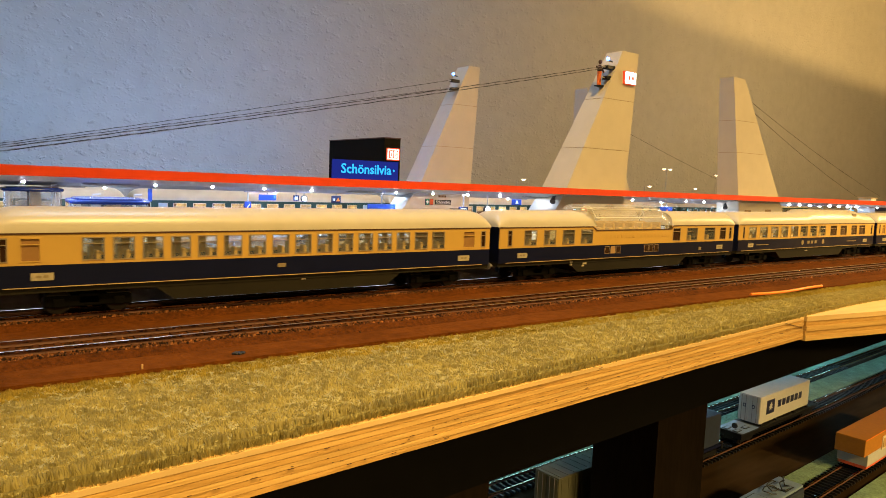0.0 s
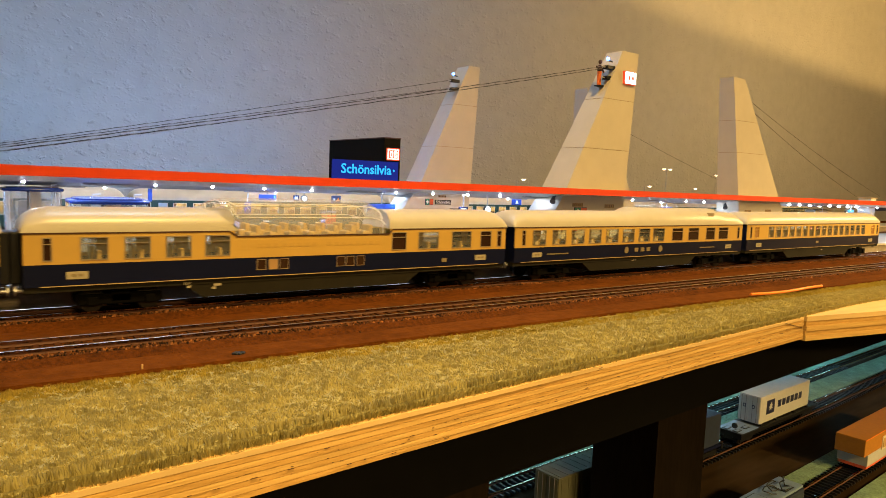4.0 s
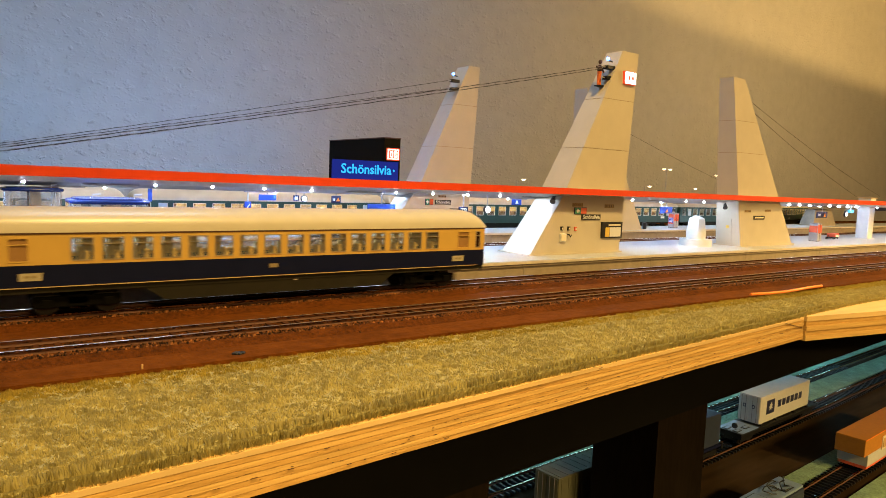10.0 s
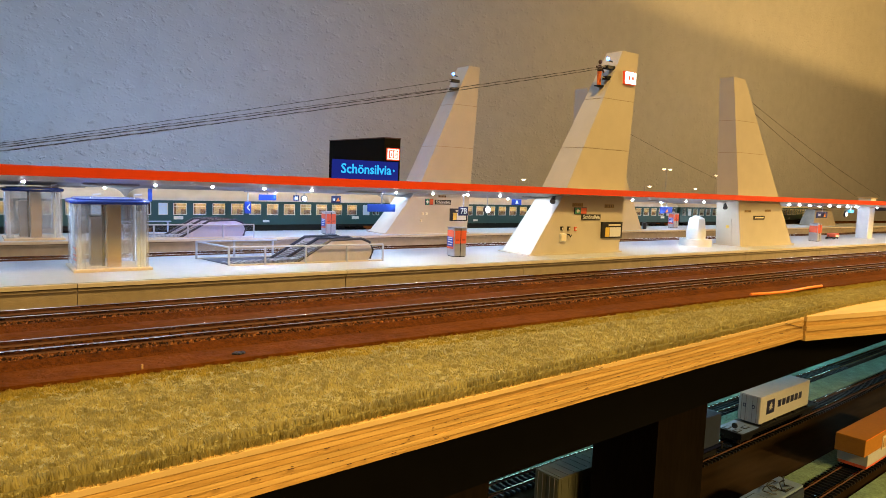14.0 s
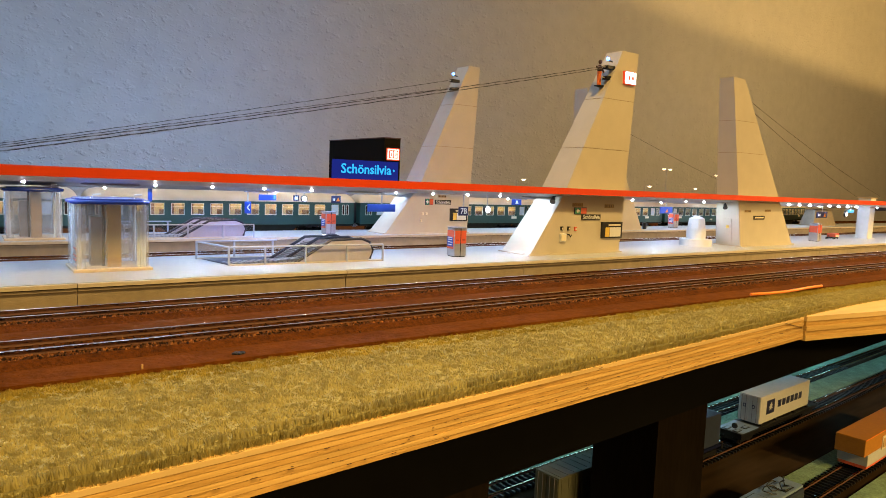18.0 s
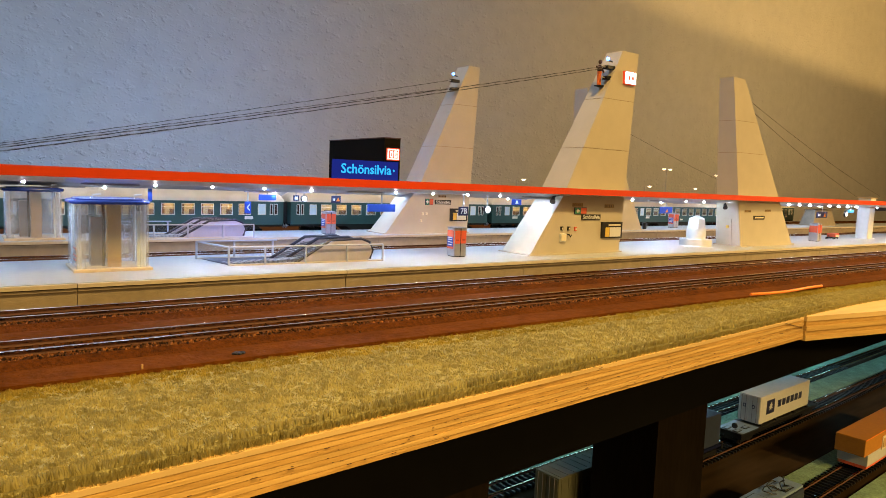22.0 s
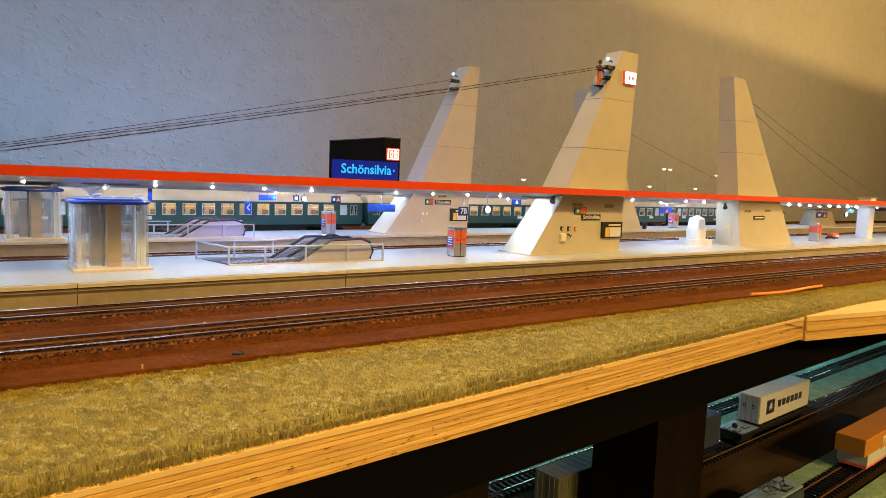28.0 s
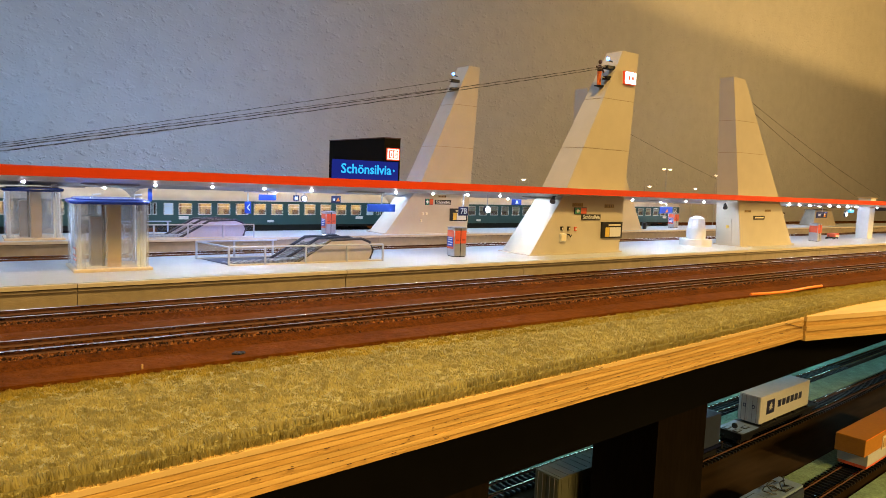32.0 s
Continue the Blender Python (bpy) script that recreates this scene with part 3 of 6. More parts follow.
def pylon(x_base0, x_base1, x_top0, x_top1, y0, y1, h, label, joints, lean=0.0, flare=0.0):
    t = thing("pylon", label, "pylon", group="concrete pylons")
    ya, yb = y0 + 0.008, (y0 + lean if lean else y1 - 0.005)
    def at(z):
        s = (z - ZP) / (h - ZP)
        k = (ZK - ZP) / (h - ZP)
        out = flare * (s / k if s < k else (1 - s) / (1 - k))
        return x_base0 + (x_top0 - x_base0) * s + out, x_base1 + (x_top1 - x_base1) * s, y0 + (ya - y0) * s, y1 + (yb - y1) * s
    def seg(z0, z1, o=0.0):
        a, b, c, d = at(z0)
        e, f, g, i = at(z1)
        return Geo().hexa([(a - o, c - o, z0), (b + o, c - o, z0), (b + o, d + o, z0), (a - o, d + o, z0), (e - o, g - o, z1), (f + o, g - o, z1), (f + o, i + o, z1), (e - o, i + o, z1)])
    zs = [ZP] + joints + [h]
    for k in range(len(zs) - 1):
        part("pylon_section", seg(zs[k] + (0.0004 if k else 0), zs[k + 1]), M_CONC, t)
    for z in joints:
        part("joint", seg(z, z + 0.0004, -0.0003), M_JOINT, t, "thin dark joint")
    a, b, c, d = at(ZP)
    part("foot", Geo().box(min(a, b) - 0.002, c - 0.002, ZP, max(a, b) + 0.002, d + 0.002, ZP + 0.0012), M_CONC, t)
    return t, at


P2, at2 = pylon(0.3770, 0.4865, 0.4845, 0.5065, 0.405, 0.440, 0.1880, "tall cream slanted pylon rising through the canopy", [0.0600, 0.0995, 0.1440], lean=0.0265, flare=0.0080)
P3, at3 = pylon(0.679, 0.786, 0.655, 0.676, 0.402, 0.431, 0.1850, "tall cream pylon with a slanted back on the platform", [0.0600, 0.1080, 0.1410])
P1, at1 = pylon(0.362, 0.4700, 0.4700, 0.4855, 0.611, 0.645, 0.1960, "tall cream slanted pylon on the far platform", [0.0600, 0.1040, 0.1515], lean=0.0300, flare=0.0130)
P4, at4 = pylon(0.668, 0.779, 0.662, 0.684, 0.610, 0.645, 0.1920, "tall cream pylon half hidden on the far platform", [0.0600, 0.1080, 0.1410])


def pillar(x, y, z1, label):
    t = thing("canopy_pillar", label, "pillar", group="canopy pillars")
    part("shaft", Geo().rbox(x - 0.008, y - 0.008, ZP, x + 0.008, y + 0.008, z1, 0.0006), M_WHITE, t)
    part("plinth", Geo().box(x - 0.0095, y - 0.0095, ZP, x + 0.0095, y + 0.0095, ZP + 0.0012), M_WHITE, t)
    part("cap", Geo().box(x - 0.009, y - 0.009, z1, x + 0.010, y + 0.009, z1 + 0.0015), M_CANTOP, t)


pillar(1.036, 0.430, 0.0645, "white square pillar at the canopy")
pillar(0.005, 0.4315, 0.0690, "white square pillar at the canopy")


# ---- coaches ----
def arc(hw, z0, z1, n=14):
    out = []
    for k in range(n + 1):
        a = math.pi * k / n
        c, s = math.cos(a), math.sin(a)
        out.append((-hw * math.copysign(abs(c) ** 0.75, c), z0 + (z1 - z0) * s ** 0.85))
    return out


def roof_shell(x0, x1, hw, z0, z1, round_end=0.012, hump=None, square=0):
    """A roof lofted along x, drooping at both ends; hump: (from, to, extra height)."""
    xs = [x0 + (x1 - x0) * 0.0, x0 + round_end * 0.05, x0 + round_end * 0.2, x0 + round_end * 0.5, x0 + round_end]
    if hump:
        xs += [hump[0] - 0.004, hump[0] + 0.004, hump[1] - 0.004, hump[1] + 0.004]
    xs += [x1 - round_end, x1 - round_end * 0.5, x1 - round_end * 0.2, x1 - round_end * 0.05, x1]
    n = 15
    vs, fs = [], []
    for x in xs:
        e = min(x - x0 if square != -1 else 1, x1 - x if square != 1 else 1) / round_end
        s = 0.18 + 0.82 * math.sqrt(max(0.0, 1 - (1 - min(1, e)) ** 2))
        top = z0 + (z1 - z0) * s
        if hump and hump[0] < x < hump[1]:
            top += hump[2]
        vs += [(x, y, z) for y, z in arc(hw, z0, top)]
    for i in range(len(xs) - 1):
        for k in range(n - 1):
            a = i * n + k
            fs.append((a, a + 1, a + n + 1, a + n))
        fs.append((i * n + n - 1, i * n, i * n + n, i * n + 2 * n - 1))
    fs += [tuple(range(n)), tuple((len(xs) - 1) * n + k for k in range(n))]
    return Geo().add(vs, fs)


def wall_with_openings(x0, x1, z0, z1, holes, y, th, s):
    """A side wall with through openings; holes: (xa, xb, za, zb) sorted along x."""
    ya, yb = (y, y + th) if s < 0 else (y - th, y)
    zs = sorted({z0, z1, *(h[2] for h in holes), *(h[3] for h in holes)})
    xs = sorted({x0, x1, *(h[0] for h in holes), *(h[1] for h in holes)})
    nx, nz = len(xs), len(zs)
    vs = [(x, yy, z) for yy in (ya, yb) for x in xs for z in zs]

    def solid_cell(i, k):
        if not (0 <= i < nx - 1 and 0 <= k < nz - 1):
            return False
        mx, mz = (xs[i] + xs[i + 1]) / 2, (zs[k] + zs[k + 1]) / 2
        return not any(a < mx < b and c < mz < d for a, b, c, d in holes)

    def ix(side, i, k):
        return side * nx * nz + i * nz + k
    fs = []
    for i in range(nx - 1):
        for k in range(nz - 1):
            if solid_cell(i, k):
                fs.append((ix(0, i, k), ix(0, i + 1, k), ix(0, i + 1, k + 1), ix(0, i, k + 1)))
                fs.append((ix(1, i, k), ix(1, i, k + 1), ix(1, i + 1, k + 1), ix(1, i + 1, k)))
                for di, dk, p, q in ((-1, 0, (i, k), (i, k + 1)), (1, 0, (i + 1, k), (i + 1, k + 1)), (0, -1, (i, k), (i + 1, k)), (0, 1, (i, k + 1), (i + 1, k + 1))):
                    if not solid_cell(i + di, k + dk):
                        fs.append((ix(0, *p), ix(0, *q), ix(1, *q), ix(1, *p)))
    return Geo().add(vs, fs)


HW = 0.0163
PITCH = 0.2815


def bogie(parent, x, material):
    b = part("bogie", Geo().rbox(x - 0.018, -0.0125, 0.0035, x + 0.018, -0.0100, 0.0085, 0.0006).rbox(x - 0.018, 0.0100, 0.0035, x + 0.018, 0.0125, 0.0085, 0.0006)
             .box(x - 0.004, -0.0125, 0.005, x + 0.004, 0.0125, 0.009), material, parent, "black bogie frame")
    for dx in (-0.0125, 0.0125):
        g = Geo()
        for s in (-1, 1):
            g.tube([(x + dx, s * 0.0072, 0.0055), (x + dx, s * 0.0098, 0.0055)], [0.0062, 0.0055], 18)
        g.tube([(x + dx, -0.01, 0.0055), (x + dx, 0.01, 0.0055)], 0.001, 8)
        part("wheelset", g, M_WHEEL, b, "dark steel wheelset")
        for s in (-1, 1):
            part("axle_box", Geo().rbox(x + dx - 0.0022, s * 0.0128 - 0.0008, 0.0035, x + dx + 0.0022, s * 0.0128 + 0.0008, 0.0075, 0.0004), material, b)
    return b


def undercarriage(t, half):
    part("skirt", Geo().prism([(-0.060, 0.0044), (0.060, 0.0044), (0.0725, 0.0134), (-0.0725, 0.0134)], "y", -0.0152, 0.0152), M_SKIRT, t, "olive-black skirt")
    part("floor_pan", Geo().box(-half, -0.0155, 0.0110, half, 0.0155, 0.0136), M_SKIRT, t)
    for s in (-1, 1):
        bogie(t, s * 0.097, M_BOGIE)
        g = Geo()
        for y in (-0.0095, 0.0095):
            g.tube([(s * half, y, 0.0115), (s * (half + 0.0025), y, 0.0115)], 0.0008, 8)
            g.tube([(s * (half + 0.0025), y, 0.0115), (s * (half + 0.0032), y, 0.0115)], 0.0022, 12)
        part("buffers", g, M_GREY, t)
        part("gangway", Geo().rbox(s * half if s > 0 else -half - 0.0042, -0.0065, 0.0140, half + 0.0042 if s > 0 else -half, 0.0065, 0.0375, 0.0008), M_BLK, t, "black rubber gangway")


def side_lights(t, name, holes, material, frame_mat, s, deep=0.0004, bar=True):
    for a, b, c, d in holes:
        y = s * (HW - 0.0003)
        w = part(name, Geo().box(a + 0.0002, min(y, y - s * 0.0002), c + 0.0002, b - 0.0002, max(y, y - s * 0.0002), d - 0.0002), material, t)
        w.visible_shadow = False
        f = 0.00045
        yo0, yo1 = sorted((s * (HW - 0.0001), s * (HW + 0.00022)))
        g = Geo()
        g.box(a - f * .2, yo0, c - f * .2, b + f * .2, yo1, c + f).box(a - f * .2, yo0, d - f, b + f * .2, yo1, d + f * .2)
        g.box(a - f * .2, yo0, c + f, a + f, yo1, d - f).box(b - f, yo0, c + f, b + f * .2, yo1, d - f)
        if bar:
            zb = d - (d - c) * 0.28
            g.box(a + f, yo0, zb - 0.0002, b - f, yo1, zb + 0.0002)
        part("window_frame", g, frame_mat, w)


def express_coach(label, windows, dark, brown, group="express train coaches", seats=True, cut=None):
    """windows: clear openings (x0, x1) from the coach's left end; dark and brown: closed door and service panes."""
    t = thing("passenger_coach", label, "coach", group=group)
    half = PITCH / 2 - 0.0042
    o = -PITCH / 2
    zw0, zw1 = 0.0250, 0.0355
    for s in (-1, 1):
        holes = [(a + o, b + o, zw0, zw1) for a, b in windows + dark + brown]
        notch = [(cut[0], cut[1], cut[2], 0.0374)] if cut else []
        part("upper_side", wall_with_openings(-half, half, 0.0235, 0.0374, holes + notch, s * HW, 0.0007, s), M_CREAM, t, "deep yellow window band")
        part("lower_side", Geo().box(-half, min(s * HW, s * (HW - 0.0007)), 0.0136, half, max(s * HW, s * (HW - 0.0007)), 0.0235), M_NAVYCOACH, t, "dark blue lower side")
        side_lights(t, "window_pane", [h for h, w in zip(holes, windows + dark + brown) if w in windows], M_PANE, M_FRAME, s)
        side_lights(t, "service_pane", [h for h, w in zip(holes, windows + dark + brown) if w in dark], M_DARKGLASS, M_FRAME, s)
        side_lights(t, "door_pane", [h for h, w in zip(holes, windows + dark + brown) if w in brown], M_DOORGLASS, M_CREAM, s)
        ye0, ye1 = sorted((s * HW, s * (HW + 0.00025)))
        part("gold_line", Geo().box(-half + 0.006, ye0, 0.0135, half - 0.006, ye1, 0.01385), M_GOLD, t, "thin gold line")
        for ga, gb in ((-half, cut[0] - 0.0028), (cut[1] + 0.0014, half)) if cut else ((-half, half),):
            part("gutter", Geo().box(ga, ye0, 0.0370, gb, ye1, 0.0377), M_GUTTER, t, "dark gutter line")
        for xa in (0.0205, PITCH - 0.0295):
            pl = part("route_plate", Geo().box(o + xa, ye0, 0.0167, o + xa + 0.0088, ye1 + (0.0001 if s > 0 else 0), 0.0201), M_TAG, t, "pale class and route plate")
            yy0, yy1 = sorted((s * (HW + 0.00025), s * (HW + 0.0004)))
            part("plate_text", Geo().box(o + xa + 0.002, yy0, 0.0180, o + xa + 0.0040, yy1, 0.0190).box(o + xa + 0.0048, yy0, 0.0180, o + xa + 0.0068, yy1, 0.0190), M_GILT, pl)
    for e in (-1, 1):
        x0, x1 = sorted((e * half, e * (half - 0.0008)))
        part("end_wall", Geo().box(x0, -HW + 0.0008, 0.0136, x1, HW - 0.0008, 0.0376), M_NAVYCOACH, t)
    part("inner_floor", Geo().box(-half + 0.001, -HW + 0.0008, 0.0137, half - 0.001, HW - 0.0008, 0.0165), M_INTERIOR, t)
    undercarriage(t, half)
    if seats:
        for a, b in windows:
            for s in (-1, 1):
                x = o + (a + b) / 2
                g = Geo().rbox(x - 0.003, s * 0.0105 - 0.0032, 0.0165, x + 0.003, s * 0.0105 + 0.0032, 0.0215, 0.0008)
                g.rbox(x + 0.0014, s * 0.0105 - 0.0032, 0.0195, x + 0.0034, s * 0.0105 + 0.0032, 0.0290, 0.0008)
                part("seat", g, M_SEAT, t)
    return t, half


def spread(a, b, n, w):
    return [(a + (b - a) * k / (n - 1) - w / 2, a + (b - a) * k / (n - 1) + w / 2) for k in range(n)]


A_WIN = spread(0.0452, 0.2364, 16, 0.0094)
A_DARK = [(0.0090, 0.0122), (0.2700, 0.2738)]
A_BROWN = [(0.0167, 0.0245), (0.2557, 0.2649)]


def open_coach(label):
    t, half = express_coach(label, A_WIN, A_DARK, A_BROWN)
    part("roof", roof_shell(-half - 0.001, half + 0.001, HW + 0.0001, 0.0377, 0.0484), M_ROOF, t, "cream roof", True)
    for s in (-1, 1):
        y0, y1 = sorted((s * HW, s * (HW + 0.0003)))
        part("number_plate", Geo().box(-0.008, y0, 0.0180, -0.0035, y1, 0.0200), M_GILT, t)
        y2, y3 = sorted((s * 0.0150, s * 0.0153))
        part("inspection_mark", Geo().box(0.006, y2, 0.0105, 0.0085, y3, 0.0118).box(0.001, y2, 0.0110, 0.0025, y3, 0.0116), M_PLATE, t)
    return t


coach_a = open_coach("yellow and dark blue express coach with a cream roof")
coach_d = open_coach("yellow and dark blue last express coach with cream roof")


def dome_coach():
    win = [(0.0262, 0.0377), (0.0445, 0.0560), (0.0628, 0.0748), (0.0813, 0.0939), (0.2080, 0.2230), (0.2331, 0.2485)]
    dark = [(0.0115, 0.0152), (0.1893, 0.1995), (0.2559, 0.2650), (0.2699, 0.2737)]
    o = -PITCH / 2
    xa, xb = o + 0.0975, o + 0.1872
    t, half = express_coach("yellow and dark blue dome coach with a glazed observation bubble", win, dark, [], cut=(xa - 0.0012, xb + 0.0012, 0.0349))
    # the roof ends slant back from the bubble
    for name, geo, edge, s in (("roof", roof_shell(-half - 0.001, xa + 0.001, HW + 0.0001, 0.0377, 0.0484, 0.012, None, 1), xa - 0.0004, 1),
                               ("roof_end", roof_shell(xb, half + 0.001, HW + 0.0001, 0.0377, 0.0484, 0.010, None, -1), xb + 0.0004, -1)):
        geo.v = [(x - s * (max(0.0, z - 0.0377) / 0.0107) * (0.0115 if s > 0 else 0.0012) if (x - edge) * s >= 0 else x, y, z) for x, y, z in geo.v]
        part(name, geo, M_ROOF, t, "cream roof", True)
    for s in (-1, 1):
        y0, y1 = sorted((s * (HW - 0.0002), s * (HW + 0.00035)))
        part("dome_sill", Geo().prism([(xa - 0.0040, 0.0377), (xa - 0.0040, 0.0370), (xa - 0.0002, 0.0343), (xb + 0.0002, 0.0343), (xb + 0.0026, 0.0370), (xb + 0.0026, 0.0377), (xb - 0.0002, 0.0350), (xa + 0.0002, 0.0350)], "y", y0, y1), M_GUTTER, t, "dark sill stepping down under the bubble")
    # the bubble: a long clear moulding with a rounded nose lying over the roof
    rows_ = ((-0.0140, 0.0492, 0.30), (-0.0130, 0.0500, 0.46), (-0.0105, 0.0514, 0.62), (-0.0070, 0.0527, 0.76), (-0.0030, 0.0533, 0.86), (0.0010, 0.0535, 0.97), (0.0100, 0.0537, 0.99),
             (0.0740, 0.0537, 0.99), (0.0790, 0.0533, 0.98), (0.0830, 0.0520, 0.97), (0.0862, 0.0495, 0.96), (0.0885, 0.0450, 0.95))
    m_ = 14
    base = 0.0346

    def ring(x, top, w):
        low = base if x > -0.0005 else 0.0470 + (top - 0.0492) * 0.2
        return [(xa + x, y * w, z) for y, z in arc(HW - 0.0003, low, top, m_)]
    vs = [p for r in rows_ for p in ring(*r)]
    fs = [(i * (m_ + 1) + k, i * (m_ + 1) + k + 1, (i + 1) * (m_ + 1) + k + 1, (i + 1) * (m_ + 1) + k) for i in range(len(rows_) - 1) for k in range(m_)]
    b = part("bubble", Geo().add(vs, fs), M_DOME, t, "clear domed glazing", True)
    b.visible_shadow = False
    for k in (2, 4, 10, 12):
        part("glazing_bar", Geo().tube([ring(*r)[k] for r in rows_[3:]], 0.00030, 5), M_BAR, b)
    part("glazing_bar", Geo().tube(ring(*rows_[-2]), 0.00028, 5), M_BAR, b)
    part("dome_floor", Geo().box(xa, -HW + 0.001, 0.0318, xb, HW - 0.001, 0.0332), M_INTERIOR, t)
    for k in range(7):
        for s in (-1, 1):
            x = xa + 0.0075 + k * 0.0112
            part("dome_seat", Geo().rbox(x, s * 0.008 - 0.0045, 0.0332, x + 0.006, s * 0.008 + 0.0045, 0.0362, 0.0008).rbox(x + 0.0036, s * 0.008 - 0.0045, 0.0345, x + 0.0062, s * 0.008 + 0.0045, 0.0398, 0.0008), M_SEAT, t)
    for s in (-1, 1):
        y0, y1 = sorted((s * (HW - 0.0001), s * (HW + 0.0002)))
        for xx in (0.1080, 0.1145, 0.1205, 0.1540, 0.1600, 0.1665):
            lp = part("lower_pane", Geo().box(o + xx, y0, 0.0172, o + xx + 0.0045, y1, 0.0222), M_BROWNPILLAR if xx == 0.1145 else M_DARKGLASS, t)
            part("pane_frame", Geo().box(o + xx - 0.0003, y0, 0.0169, o + xx + 0.0048, y1 - 0.00005, 0.0172).box(o + xx - 0.0003, y0, 0.0222, o + xx + 0.0048, y1 - 0.00005, 0.0225).box(o + xx - 0.0003, y0, 0.0172, o + xx, y1 - 0.00005, 0.0222).box(o + xx + 0.0045, y0, 0.0172, o + xx + 0.0048, y1 - 0.00005, 0.0222), M_FRAME, lp)
        y2, y3 = sorted((s * 0.0150, s * 0.0155))
        for xx, zz, w in ((0.0715, 0.0112, 0.0034), (0.0728, 0.0094, 0.0018), (0.0860, 0.0098, 0.0036), (0.0850, 0.0082, 0.0020)):
            part("inspection_mark", Geo().box(o + xx, y2, zz, o + xx + w, y3, zz + 0.0012), M_TAG, t)
        g = Geo()
        for k in range(17):
            if k != 8:
                g.box(o + 0.1080 + k * 0.0044, y0, 0.0288, o + 0.1106 + k * 0.0044, y1 - 0.00025, 0.0308)
        part("raised_lettering", g, M_EMBOSS, t, "raised yellow lettering shown as bars")
        part("number_plate", Geo().box(o + 0.2260, y0, 0.0165, o + 0.2295, y1 + 0.0001, 0.0190), M_GILT, t)
    return t


coach_b = dome_coach()


def dining_coach():
    win = [(0.0205, 0.0330), (0.0390, 0.0524), (0.0582, 0.0714), (0.0762, 0.0895), (0.0946, 0.1086), (0.1136, 0.1274), (0.1326, 0.1463), (0.1503, 0.1647)]
    dark = [(0.0106, 0.0138), (0.1747, 0.1892), (0.1967, 0.2114), (0.2216, 0.2349), (0.2403, 0.2548), (0.2693, 0.2731)]
    t, half = express_coach("yellow and dark blue dining coach with raised kitchen roof", win, dark, [])
    o = -PITCH / 2
    part("roof", roof_shell(-half - 0.001, half + 0.001, HW + 0.0001, 0.0377, 0.0484, 0.012, (o + 0.134, o + 0.246, 0.0030)), M_ROOF, t, "cream roof with a raised section", True)
    for s in (-1, 1):
        y0, y1 = sorted((s * HW, s * (HW + 0.0003)))
        part("crest", Geo().prism([(o + 0.1190 + 0.0022 * math.cos(a), 0.0190 + 0.0026 * math.sin(a)) for a in [k * math.pi / 6 for k in range(12)]], "y", y0, y1), M_GILT, t, "gold oval crest")
        part("crest", Geo().prism([(o + 0.1605 + 0.0022 * math.cos(a), 0.0190 + 0.0026 * math.sin(a)) for a in [k * math.pi / 6 for k in range(12)]], "y", y0, y1), M_GILT, t, "gold oval crest")
        for xx in (0.1288, 0.1361, 0.1432):
            part("initial_bar", Geo().box(o + xx, y0, 0.0175, o + xx + 0.0040, y1, 0.0205), M_GILT, t, "gold lettering shown as a bar")
        for xa in (0.0345, 0.2142):
            g = Geo()
            for k in range(10):
                g.box(o + xa + k * 0.00215, y0, 0.0181, o + xa + k * 0.00215 + 0.0016, y1, 0.0189)
            part("name_bar", g, M_GILT, t, "small gilt lettering shown as bars")
        y2, y3 = sorted((s * 0.0150, s * 0.0153))
        part("inspection_mark", Geo().box(o + 0.1275, y2, 0.0105, o + 0.1325, y3, 0.0118), M_PLATE, t)
    part("roof_hatch", Geo().rbox(o + 0.226, -0.0150, 0.0445, o + 0.234, -0.0115, 0.0478, 0.0004), M_INTERIOR, t, "dull tan roof hatch")
    for k, (a, b) in enumerate(win):
        for s in (-1, 1):
            x = o + (a + b) / 2
            tb = part("table", Geo().box(x - 0.003, s * 0.0118 - 0.003, 0.0230, x + 0.003, s * 0.0118 + 0.003, 0.0236).box(x - 0.0004, s * 0.0118 - 0.0004, 0.0165, x + 0.0004, s * 0.0118 + 0.0004, 0.0230), M_WHITE, t)
            part("table_lamp", Geo().cyl(x, s * 0.0135, 0.0236, 0.0258, 0.0003, 6).cyl(x, s * 0.0135, 0.0252, 0.0278, 0.0015, 10, 0.0008), M_GOLD, tb)
    return t


coach_c = dining_coach()


